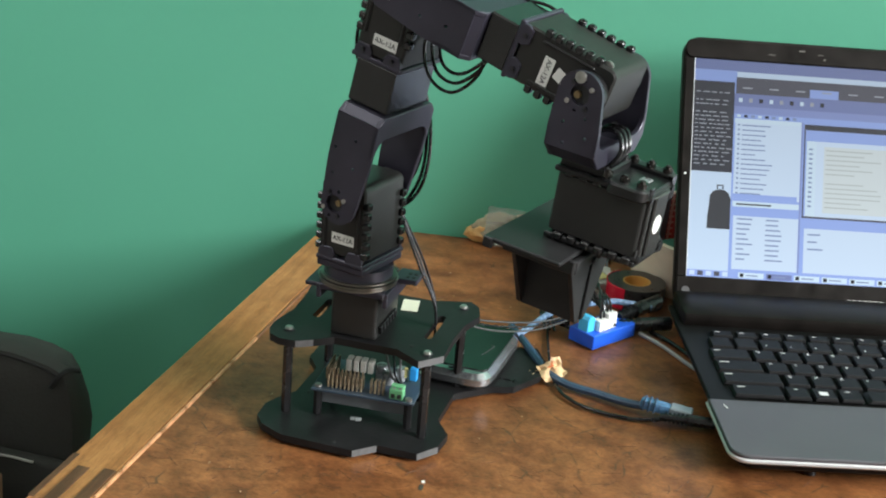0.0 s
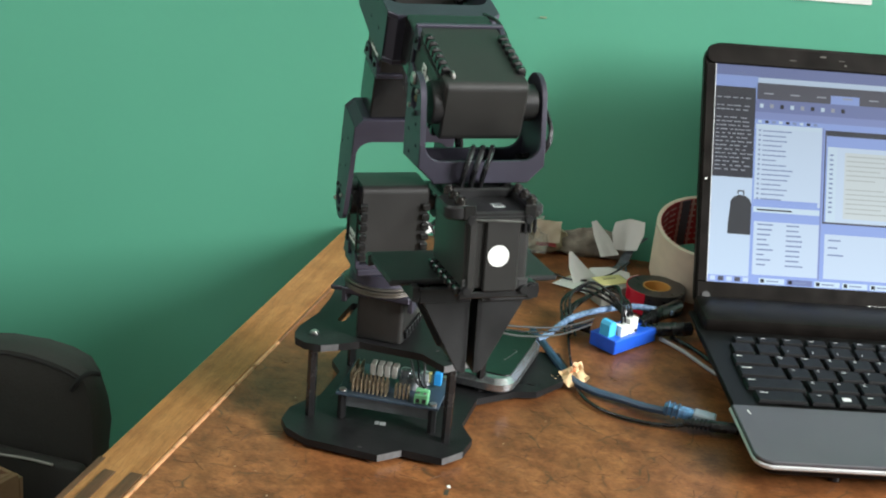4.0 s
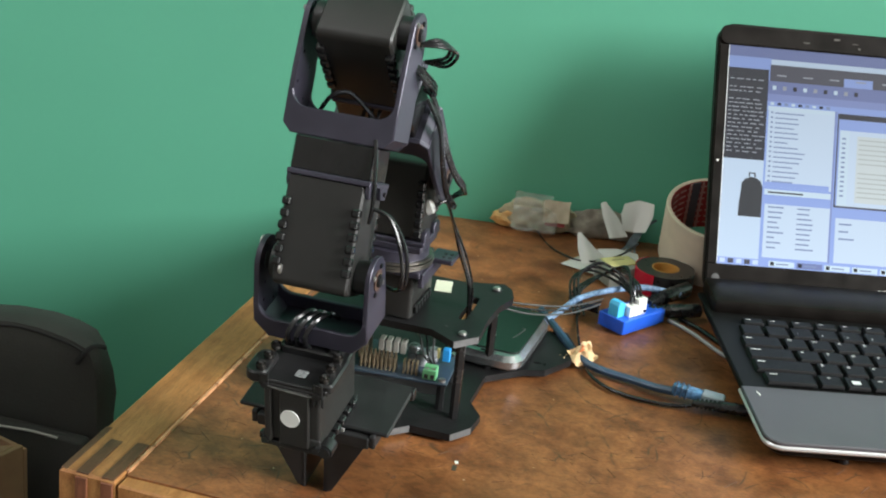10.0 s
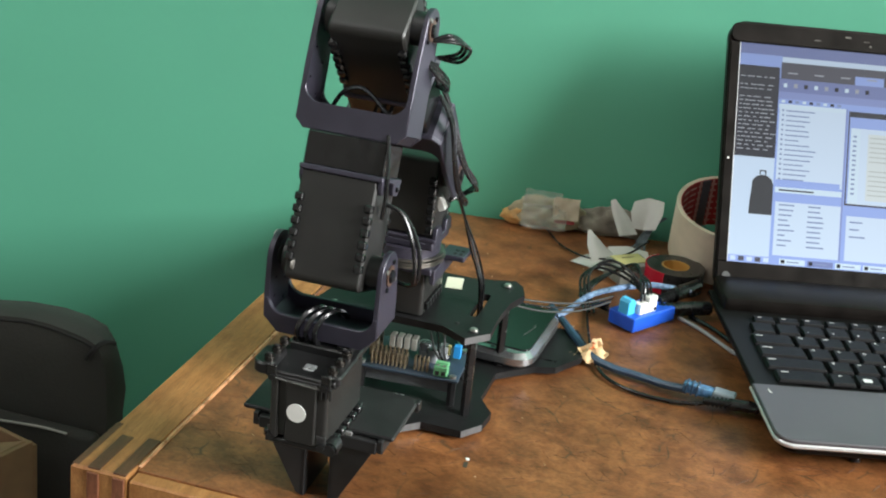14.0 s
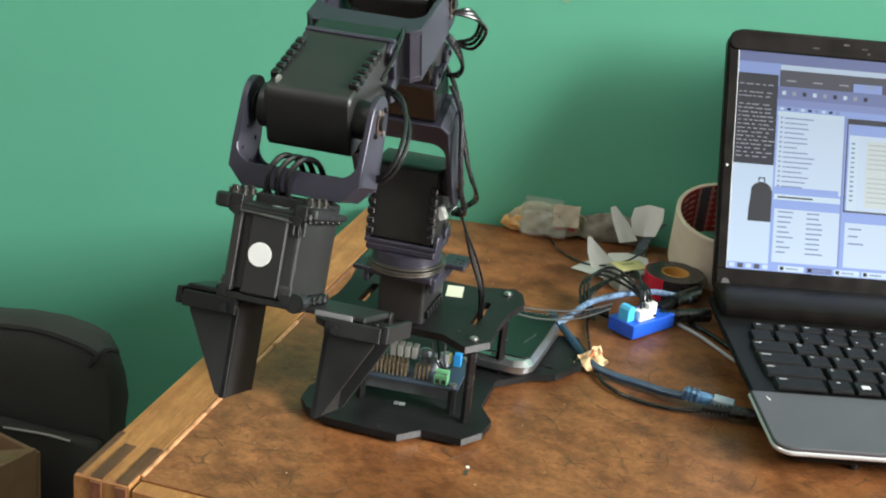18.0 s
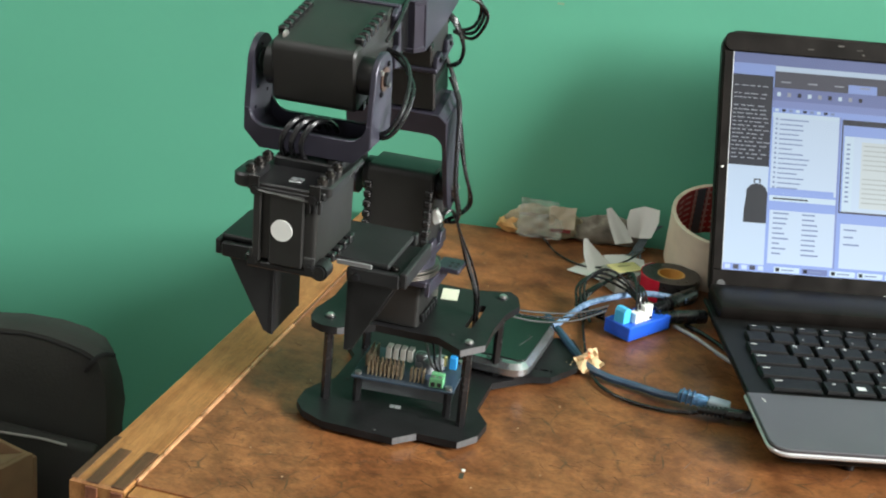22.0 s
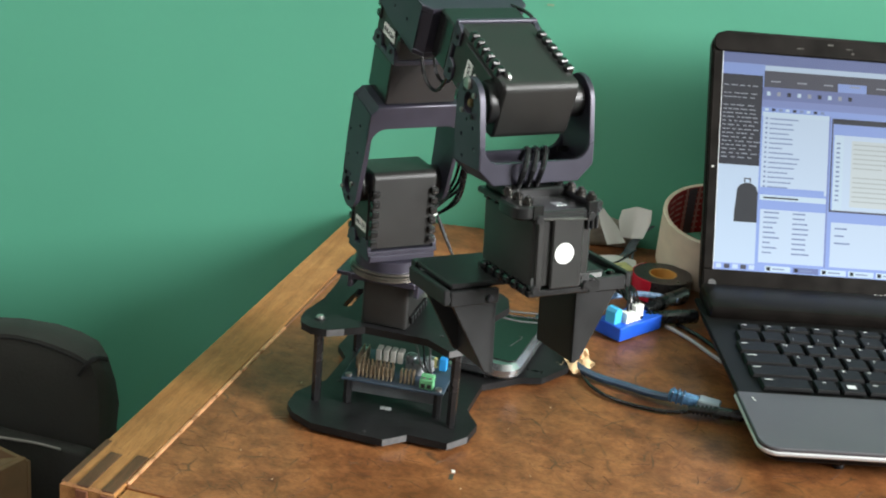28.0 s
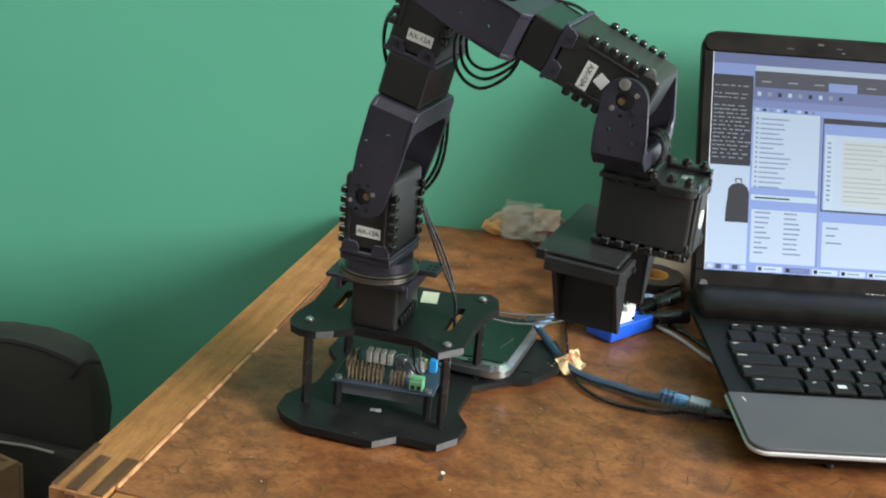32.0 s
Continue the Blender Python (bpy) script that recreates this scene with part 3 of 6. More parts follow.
LOW = [(-0.100, 0.010), (-0.083, 0.0095), (-0.0506, 0.0083), (-0.0379, 0.0215), (-0.0108, 0.021), (-0.0006, 0.036), (0.001, 0.054), (-0.0108, 0.072), (-0.0108, 0.113),
       (0.012, 0.136), (0.026, 0.142), (0.040, 0.168), (0.040, 0.190), (0.028, 0.214), (0.000, 0.206), (-0.012, 0.165), (-0.112, 0.160), (-0.124, 0.148), (-0.124, 0.128), (-0.113, 0.113),
       (-0.113, 0.072), (-0.1198, 0.0607), (-0.1255, 0.047), (-0.1245, 0.0298), (-0.117, 0.019)]
HIGH = [(-0.118, 0.031), (-0.110, 0.0265), (-0.0993, 0.0271), (-0.0891, 0.034), (-0.078, 0.043), (-0.035, 0.043), (-0.0174, 0.0313), (-0.0044, 0.0466), (-0.0055, 0.0746), (-0.004, 0.100),
        (0.0015, 0.1187), (-0.0028, 0.1327), (-0.0101, 0.1401), (-0.0364, 0.1305), (-0.088, 0.1305), (-0.114, 0.140), (-0.124, 0.128), (-0.120, 0.105), (-0.1185, 0.075), (-0.1225, 0.050), (-0.1216, 0.0388)]
part("bottom_plate", cut_plate(world_to_arm(LOW), [world_to_arm(slot(0.0125, 0.150, 0.024, 0.153, 0.012))], 0.0045, 0.005), PLATE, arm, "black cut base plate lying on the table")
part("top_plate", cut_plate(world_to_arm(HIGH), [world_to_arm(slot(-0.1005, 0.0685, -0.1005, 0.1016, 0.0055)), world_to_arm(slot(-0.0218, 0.0668, -0.0218, 0.1074, 0.0055))], 0.0645, 0.005), PLATE, arm, "black cut top plate carrying the turntable")
# paler colour paints the window glint on the front-facing cut facets
EDGE_GLINT = material("plate_edge_glint", (0.09, 0.09, 0.092), 0.35, 0, 0.2, 200)
for x0, y0, x1, y1, z in ((-0.0506, 0.0083, -0.0379, 0.0215, 0.0045), (-0.0108, 0.021, -0.0006, 0.036, 0.0045), (-0.0993, 0.0271, -0.0891, 0.034, 0.0645), (-0.0174, 0.0313, -0.0044, 0.0466, 0.0645)):
    ln, a = math.hypot(x1 - x0, y1 - y0), math.atan2(y1 - y0, x1 - x0)
    part("cut_edge", moved(box((ln - 0.0005, 0.0008, 0.0046), (0, 0, 0)), Matrix.Translation(((x0 + x1) / 2 - AX, (y0 + y1) / 2 - AY, z)) @ Matrix.Rotation(a, 4, "Z")), EDGE_GLINT, arm)
POST = material("anodised_post", (0.030, 0.030, 0.031), 0.26, 0.5, 0.2, 100)
POSTS = [(-0.1092, 0.0425), (-0.0148, 0.0444), (-0.0126, 0.1272), (-0.1092, 0.1272)]
for x, y in POSTS:
    part("standoff", cyl(0.0033, 0.055, (x - AX, y - AY, 0.0345), "z", 6), POST, arm, "slim black hexagonal standoff post")
    part("plate_screw", cyl(0.0028, 0.0022, (x - AX, y - AY, 0.0680), "z", 14, bevel=0.0007), STEEL, arm)
    part("screw_washer", cyl(0.0040, 0.0006, (x - AX, y - AY, 0.0672), "z", 16), DARKSTEEL, arm)
for dx, dy, w, mat in ((-0.0022, 0.0004, 0.0030, material("grey_sticker", (0.30, 0.32, 0.32), 0.35, 0, 0.2, 300)), (0.0017, -0.0003, 0.0040, material("pale_sticker", (0.42, 0.44, 0.44), 0.35, 0, 0.25, 300))):
    part("plate_sticker", moved(box((w, 0.0042, 0.0003), (dx, dy, 0)), Matrix.Translation((-0.0618 - AX, 0.0498 - AY, 0.0072)) @ Matrix.Rotation(0.25, 4, "Z")), mat, arm, "small grey sticker")
part("paper_tag", moved(box((0.0115, 0.019, 0.0004), (0, 0, 0)), Matrix.Translation((-0.0475 - AX, 0.1145 - AY, 0.0673)) @ Matrix.Rotation(0.18, 4, "Z")), material("cream_paper", (0.68, 0.66, 0.52), 0.7, 0, 0.06, 60), arm, "square of cream paper tape")
# drill holes: their shade is painted as flat black discs
for x, y in ((-0.0646, 0.014), (-0.1045, 0.075), (-0.091, 0.060), (-0.028, 0.052)):
    z = 0.0072 if y < 0.04 else (0.0672 if x > -0.08 else 0.0072)
    part("plate_hole", cyl(0.0014, 0.0004, (x - AX, y - AY, z), "z", 10), INK_HOLE, arm)

CREAMY = material("cream_plastic", (0.56, 0.54, 0.49), 0.25)
# controller board between the plates
board = part("controller_board", box((0.070, 0.050, 0.0018), (-0.0595 - AX, 0.0715 - AY, 0.0258), 0.0003, Matrix.Rotation(radians(4), 4, "Z")), BOARD, arm, "small blue circuit board")
turn = Matrix.Translation((-0.0595 - AX, 0.0715 - AY, 0.0268)) @ Matrix.Rotation(radians(4), 4, "Z")
for bx, by in ((-0.031, -0.021), (0.031, -0.021), (-0.031, 0.021), (0.031, 0.021)):
    part("board_post", moved(cyl(0.0030, 0.019, (bx, by, -0.0112), "z", 6), turn), BLACK, board)
    part("board_screw", moved(cyl(0.0024, 0.0016, (bx, by, 0.0008), "z", 10), turn), STEEL, board)
part("board_rail", moved(box((0.060, 0.004, 0.010), (0, -0.016, -0.0080), 0.0006), turn), material("grey_rail", (0.13, 0.14, 0.15), 0.4, 0, 0.2, 60), board)
for k in range(9):
    for r, z in ((-0.0200, 0.0050), (-0.0170, 0.0065), (-0.0135, 0.0045)):
        part("pin", moved(box((0.0013, 0.0012, z * 2), (-0.0245 + 0.0028 * k, r, z), 0.0002), turn), PIN, board)
for k in range(4):
    for r in (-0.0195, -0.0165):
        part("pin", moved(box((0.0013, 0.0012, 0.010), (0.0045 + 0.0028 * k, r, 0.005), 0.0002), turn), PIN, board)
for k in range(8):
    for r in (-0.029, -0.0255):
        part("pin", moved(box((0.0012, 0.0013, 0.009), (r, -0.008 + 0.0028 * k, 0.0045), 0.0002), turn), PIN, board)
for k in range(4):
    part("white_socket", moved(box((0.0040, 0.0085, 0.0085), (-0.016 + 0.0050 * k, 0.0035, 0.0085), 0.0005), turn), CREAMY, board)
part("chip_socket", moved(box((0.016, 0.012, 0.004), (-0.016, -0.0055, 0.002), 0.0004), turn), BLACK, board)
for cx, cy, h, r in ((0.0060, 0.0040, 0.011, 0.0042), (0.0130, -0.001, 0.009, 0.0048), (0.0190, 0.008, 0.009, 0.004)):
    part("capacitor", moved(cyl(r, h, (cx, cy, h / 2), "z", 16, bevel=0.0006), turn), SILVER, board)
part("terminal_block", moved(join(box((0.0090, 0.0070, 0.0068), (0.0225, -0.0195, 0.0036), 0.0004), box((0.0090, 0.0034, 0.0082), (0.0225, -0.0165, 0.0042), 0.0003)), turn), GREEN, board, "pale green screw terminal")
for k in (-1, 1):
    # wire entry drawn as a flat black plate in place of its shade
    part("terminal_hole", moved(box((0.0026, 0.0004, 0.0030), (0.0225 + 0.0021 * k, -0.0231, 0.0026)), turn), INK_HOLE, board)
    part("terminal_screw", moved(cyl(0.0013, 0.0006, (0.0225 + 0.0021 * k, -0.0203, 0.0071), "z", 10), turn), STEEL, board)
part("blue_component", moved(box((0.0050, 0.0050, 0.0090), (0.0280, 0.0065, 0.0065), 0.0004), turn), material("bright_blue", (0.03, 0.30, 0.72), 0.4), board)
part("yellow_component", moved(box((0.0022, 0.0030, 0.0070), (0.0225, 0.0065, 0.0065), 0.0004), turn), material("pale_yellow", (0.55, 0.50, 0.20), 0.4), board)
for k, (dx, dy) in enumerate(((0.0, 0.0), (0.004, 0.002), (0.009, 0.001))):
    part("board_wire", moved(tube([(0.004 + dx, 0.014, 0.016), (0.009 + dx, 0.004 + dy, 0.017), (0.0145 + dx * 0.7, -0.006, 0.010), (0.0205 + dx * 0.4, -0.013, 0.007)], 0.0008, 6), turn), CABLE if k % 2 else GREY_CABLE, board)

# base servo with its cradle and turntable ring
part("base_servo", moved(prism(rounded(0.032, 0.050, 0.003, 3), 0.034, "z", bevel=0.001), Matrix.Translation((0.002, 0.0130, 0.0842))), CASE, arm)
part("servo_foot", moved(join(*[box((0.0022, 0.0035, 0.006), (0.0175, -0.006 + 0.0062 * k, 0.0735), 0.0004, Matrix.Rotation(0.3, 4, "X")) for k in range(6)]), Matrix.Translation((0.002, 0, 0))), BLACK, arm)
part("turntable_bracket", join(box((0.044, 0.042, 0.0045), (0.001, 0.004, 0.1008), 0.0008), box((0.0035, 0.044, 0.010), (-0.0215, 0.006, 0.0975), 0.0006), box((0.0035, 0.044, 0.010), (0.0235, 0.006, 0.0975), 0.0006), box((0.016, 0.020, 0.0035), (0.030, 0.016, 0.1045), 0.0006), box((0.010, 0.030, 0.003), (-0.027, 0.002, 0.1000), 0.0006)), BRACKET, arm, "dark violet-grey bracket round the base servo")
# shaded bores drawn as black discs on the surface
for k in range(4):
    part("bracket_hole", cyl(0.0013, 0.0005, (0.0345 - 0.004 * (k % 2), 0.011 + 0.006 * (k // 2), 0.1064), "z", 8), INK_HOLE, arm)
part("turntable_ring", join(cyl(0.0255, 0.0016, (0, 0, 0.1045), "z", 40), cyl(0.0262, 0.0012, (0, 0, 0.1066), "z", 40), cyl(0.0250, 0.0012, (0, 0, 0.1085), "z", 40)), RING, arm, "thin shiny metal bearing ring")

# turret, which turns on the base and holds the shoulder servo
turret = part("turret", join(cyl(0.0225, 0.007, (0, 0, 0.1125), "z", 32), box((0.036, 0.046, 0.005), (0, 0, 0.1185), 0.001), cradle(0.1225)), BRACKET, arm)
servo_on(turret, Matrix.Translation((0, 0, ZS)))
part("servo_plug", box((0.006, 0.005, 0.009), (0.0075, 0.0225, ZS - 0.0185), 0.0005, Matrix.Rotation(0.5, 4, "X")), WHITE, turret, "white cable plug")
SLOT = (0.0476, 0.027)  # where the feed cables pass the top plate
feed = None
PALE_WIRE = material("pale_wire", (0.07, 0.07, 0.075), 0.3)
for k in range(3):
    strand = tube([(0, 0.0012 * (k - 1), 0.055), (0.001, 0.0022 * (k - 1), 0.082), (0.010 + 0.001 * k, 0.005 * (k - 1), 0.108), (0.021 + 0.001 * k, 0.002 * (k - 1), 0.132), (0.030, 0.001 * (k - 1), ZS - 0.0165), (0.0375, 0.001 * (k - 1), ZS - 0.0180)], 0.0008, 6)
    ob = part("servo_cable", strand, CABLE if k != 1 else PALE_WIRE, feed or arm)
    feed = feed or ob


def link(name, length, tag):
    """An arm link: a long bracket on the joint axis, a spacer, a cradle and the next servo."""
    seg = part(name, u_bracket(0.0640, 0.0150, 0.0300, 0.0125, middle=MID, ahead=0.0030), BRACKET, arm)
    horn_screws(seg, middle=MID)
    z0, z1 = 0.0640, length - 0.0520
    part("spacer", box((0.029, 0.0465, z1 - z0), (0.001, -0.0010, (z0 + z1) / 2), 0.001), GLOSSY, seg)
    part("cradle", cradle(length - 0.0510), BRACKET, seg)
    for sx in (-1, 1):
        for sy in (-1, 1):
            screw(seg, sx * 0.0105, sy * 0.0240, length - 0.0465, sy, 0.0016)
    servo_on(seg, Matrix.Translation((0, 0, length)), 0.0490, tag, 0.0027)
    return seg


def cable(parent, pts, r=0.0011, mat=None):
    part("servo_cable", tube(pts, r, 7), mat or CABLE, parent)


upper = link("upper_arm", L1, -0.0380)
for k in range(3):
    cable(upper, [(-0.010, 0.022, 0.088), (-0.006 - 0.001 * k, 0.0290, 0.070), (0.003 + 0.002 * k, 0.0355, 0.048), (0.006 + 0.003 * k, 0.0390 + 0.001 * k, 0.022), (0.001 + 0.003 * k, 0.0410 + 0.0015 * k, -0.002), (-0.005 + 0.002 * k, 0.037, -0.019), (0.003, 0.026, -0.025)])
    cable(upper, [(0.006, 0.023, L1 - 0.014), (0.009 + 0.002 * k, 0.0330, L1 - 0.019), (0.005 + 0.003 * k, 0.0365 + 0.001 * k, L1 - 0.035), (-0.002 + 0.002 * k, 0.0330, L1 - 0.052), (-0.006, 0.0240, L1 - 0.060)])
for k in range(2):
    cable(upper, [(-0.016, -0.010 + 0.004 * k, L1 - 0.024), (-0.025 - 0.002 * k, -0.010 + 0.004 * k, L1 - 0.038), (-0.024, -0.008, L1 - 0.056), (-0.016, -0.006 + 0.004 * k, 0.072)])
for k in range(3):
    cable(upper, [(0.002, 0.031, L1 - 0.006), (-0.004, 0.039 + 0.002 * k, L1 - 0.007 - 0.003 * k), (-0.010, 0.043 + 0.002 * k, L1 - 0.020 - 0.003 * k), (-0.012, 0.038, L1 - 0.034 - 0.004 * k), (-0.010, 0.026, L1 - 0.038)])
for k in range(2):
    cable(upper, [(-0.004, 0.026, 0.078), (0.003 + 0.003 * k, 0.0345, 0.066), (0.013 + 0.003 * k, 0.0365, 0.044), (0.018 + 0.003 * k, 0.0370, 0.016), (0.014 + 0.003 * k, 0.0380, -0.006), (0.006, 0.0340, -0.022), (0.002, 0.0250, -0.027)], 0.0012)
cable_arc = [(0.006, -0.020, 0.050), (0.000, -0.012, 0.040), (0.001, -0.002, 0.037), (0.005, 0.010, 0.046), (0.006, 0.017, 0.053)]
fore = link("forearm", L2, -0.0280)
for k in range(3):
    cable(fore, [(0.010, 0.008 - 0.008 * k, 0.024), (0.028 + 0.002 * k, 0.006 - 0.008 * k, 0.025), (0.042 + 0.003 * k, 0.004 - 0.007 * k, 0.034 + 0.001 * k), (0.041 + 0.004 * k, 0.003 - 0.006 * k, 0.048 + 0.002 * k), (0.025 + 0.003 * k, 0.002 - 0.006 * k, 0.060 + 0.002 * k), (0.010, 0.002 - 0.006 * k, 0.064)])
for k in range(2):
    cable(fore, [(0.002, 0.0215, L2 - 0.038), (0.004 + 0.004 * k, 0.032, L2 - 0.034), (0.008 + 0.004 * k, 0.040 + 0.002 * k, L2 - 0.018), (0.016 + 0.004 * k, 0.042 + 0.001 * k, L2 + 0.000), (0.026 + 0.003 * k, 0.036, L2 + 0.006), (0.030, 0.024, L2 + 0.004)], 0.0012)
cable(fore, cable_arc, 0.0013)
cable(fore, [(-0.012, 0.021, 0.060), (-0.015, 0.0245, 0.075), (-0.012, 0.0255, 0.092), (-0.006, 0.0235, L2 - 0.030)])
part("paper_patch", box((0.0070, 0.0006, 0.0070), (0.0010, -0.0232, L2 - 0.0190), 0, Matrix.Rotation(0.3, 4, "Y")), WHITE, fore, "torn white paper patch")
part("bright_screw", cyl(0.0030, 0.0018, (-0.0165, -0.0180, L2 + 0.0030), "y", 14, bevel=0.0005), STEEL, fore)

BOLT = material("burnished_bolt", (0.07, 0.065, 0.06), 0.22, 0.85, 0.2, 200)
GLOSS = material("glossy_black_bolt", (0.012, 0.012, 0.012), 0.2)
# gripper body on the wrist axis; z points to the finger tips, -x outwards
GRIP_HALF, GRIP_MID = 0.0336, -0.0012
grip = part("gripper_body", u_bracket(0.0410, 0.0115, 0.0310, 0.0135, GRIP_HALF, 0.0030, 0.0085, GRIP_MID), BRACKET, arm)
horn_screws(grip, 0.0, GRIP_HALF, GRIP_MID)
part("bright_screw", cyl(0.0034, 0.0018, (0.0010, GRIP_MID - GRIP_HALF - 0.0006, -0.0100), "y", 14, bevel=0.0005), STEEL, grip)
GX, GL, GZ = -0.0168, 0.056, 0.0699  # middle and length of the gripper servo along x, its height
FACE = GX - GL / 2
part("gripper_servo", moved(prism(rounded(GL, 0.034, 0.0025, 3), 0.036, "z", bevel=0.001), Matrix.Translation((GX, 0, GZ))), CASE, grip)
part("end_cap", box((0.0025, 0.018, 0.038), (FACE - 0.0010, 0.002, GZ), 0.0008), CASE, grip)
part("end_rib", box((0.0022, 0.004, 0.038), (FACE - 0.0008, -0.0135, GZ), 0.0006), CASE, grip)
part("white_sticker", cyl(0.0056, 0.0006, (FACE - 0.0025, 0.0, GZ), "x", 28), WHITE, grip, "round white paper sticker")
for z in (GZ - 0.0195, GZ + 0.0195):
    for s in (-1, 1):
        for k in range(6):
            part("case_nut", NUT, BLACK, grip, "", Matrix.Translation((FACE + 0.004 + 0.0088 * k, s * 0.0180, z)))
for z in (GZ - 0.0185, GZ + 0.0185):
    for s in (-1, 1):
        part("frame_bolt", cyl(0.0026, 0.0060, (FACE + 0.0005, s * 0.0150, z), "x", 10, bevel=0.0006), BLACK, grip)
part("upper_frame", join(box((0.058, 0.042, 0.0034), (GX, 0, GZ - 0.0208), 0.0008), box((0.030, 0.034, 0.0055), (-0.004, 0, 0.0455), 0.0008),
     prism(rounded(0.024, 0.013, 0.006, 5, FACE + 0.0105, -0.0215), 0.0070, "z", (0, 0, GZ - 0.0220), 0.0010), prism(rounded(0.030, 0.009, 0.003, 4, FACE + 0.0150, 0.0190), 0.0060, "z", (0, 0, GZ - 0.0225), 0.0010),
     box((0.0050, 0.034, 0.0040), (FACE + 0.0010, -0.001, GZ - 0.0190), 0.0012)), BLACK, grip)
part("front_band", tube([(FACE + 0.002, -0.0245, GZ - 0.0200), (FACE - 0.0018, -0.0120, GZ - 0.0186), (FACE - 0.0026, 0.0, GZ - 0.0182), (FACE - 0.0018, 0.0110, GZ - 0.0172), (FACE + 0.001, 0.0180, GZ - 0.0160)], 0.0007, 6), material("pale_band", (0.07, 0.07, 0.065), 0.35, 0.3, 0.3, 300), grip, "thin pale band")
for k in range(3):
    part("front_rib", box((0.0024, 0.0016, 0.0075), (FACE - 0.0008, 0.0135 + 0.0026 * k, GZ - 0.0150), 0.0005), BLACK, grip)
for s in (-1, 1):
    part("corner_eye", box((0.0006, 0.0062, 0.0062), (FACE - 0.0004, s * 0.0142, GZ + 0.0155), 0.0002), material("eye_rim", (0.07, 0.07, 0.07), 0.35, 0.4) if s < 0 else bpy.data.materials["eye_rim"], grip)
    # uncut hollow, its shade painted black
    part("corner_hole", box((0.0004, 0.0038, 0.0038), (FACE - 0.0008, s * 0.0142, GZ + 0.0155)), INK_HOLE, grip)
part("corner_boot", cyl(0.0046, 0.0110, (FACE + 0.0040, 0.0195, GZ + 0.0195), "x", 14, bevel=0.0012), BLACK, grip)
part("lower_frame", box((0.058, 0.037, 0.0035), (GX, 0, GZ + 0.0210), 0.0006), BLACK, grip)
part("rail_plate", box((0.050, 0.092, 0.0030), (0.0115, 0, GZ + 0.0245), 0.0008), FINGER, grip, "wide black rail plate over the fingers")
for s in (-1, 1):
    part("rail_end", box((0.006, 0.0035, 0.0065), (0.0330, s * 0.0455, GZ + 0.0262), 0.0006), BLACK, grip)
for k in range(3):
    for sy in (-0.0195, 0.0175):
        part("frame_screw", cyl(0.0029, 0.0050, (FACE + 0.004 + 0.0105 * k, sy, GZ - 0.0268), "z", 14, bevel=0.0011), BOLT, grip)
        # black disc for the shade in the screw socket
        part("screw_socket", cyl(0.0013, 0.0006, (FACE + 0.004 + 0.0105 * k, sy, GZ - 0.0294), "z", 6), INK_HOLE, grip)
for sy in (-1, 1):
    part("pale_clip", box((0.0012, 0.0060, 0.0075), (FACE - 0.0012, sy * 0.0158, GZ - 0.0222), 0.0004), GLOSS, grip)
part("frame_tab", box((0.0065, 0.0065, 0.0010), (FACE + 0.010, 0.002, GZ - 0.0224), 0.0003), SILVER, grip)
for k in range(3):
    y = 0.009 - 0.0052 * k
    cable(grip, [(0.003, y, 0.032), (-0.006, y - 0.002, 0.0245), (-0.0165, y - 0.006, 0.0235), (-0.0215, y - 0.010, 0.031), (-0.0180, y - 0.011, 0.040), (-0.011, y - 0.009, 0.047)], 0.0015)
for sx in (-0.0150, 0.006):
    for sy in (-0.0130, 0.0130):
        part("black_bolt", cyl(0.0034, 0.0075, (sx, sy, 0.0450), "z", 12, bevel=0.0010), GLOSS, grip)


def finger(side):
    """A bent finger: a gripping face, a flange under the rail with its lips, and two tapered gussets."""
    ob = part("gripper_finger", box((0.040, 0.003, 0.0475), (0, side * 0.0015, 0.02375), 0.0005), FINGER, arm, "black bent finger plate")
    part("flange", box((0.046, 0.031, 0.0040), (0.000, side * 0.0155, 0.0020), 0.0008), FINGER, ob)
    part("lip", box((0.004, 0.028, 0.0080), (-0.0215, side * 0.0145, 0.0020), 0.0006), FINGER, ob)
    part("outer_lip", box((0.046, 0.0035, 0.0085), (0.000, side * 0.0305, 0.0010), 0.0006), FINGER, ob)
    tri = [(0, 0.003), (side * 0.026, 0.003), (side * 0.025, 0.008), (side * 0.005, 0.0460), (0, 0.0475)]
    for sx in (-1, 1):
        part("gusset", prism(tri, 0.0028, "x", (sx * 0.0186, 0, 0), 0.0003), FINGER, ob)
    part("flange_bolt", cyl(0.0026, 0.0030, (-0.0150, side * 0.0235, -0.0015), "z", 12, bevel=0.0008), BOLT, ob)
    part("finger_screw", cyl(0.0022, 0.0020, (-0.0242, side * 0.006, 0.003), "x", 10, bevel=0.0005), DARKSTEEL, ob)
    if side > 0:
        part("pale_strip", box((0.0012, 0.019, 0.0026), (-0.0222, side * 0.0040, -0.0035), 0.0003), STRIP, ob)
    return ob


STRIP = material("grey_strip", (0.22, 0.22, 0.22), 0.4)
left_finger, right_finger = finger(1), finger(-1)
FINGER_AT = (0.0060, GZ + 0.0280)

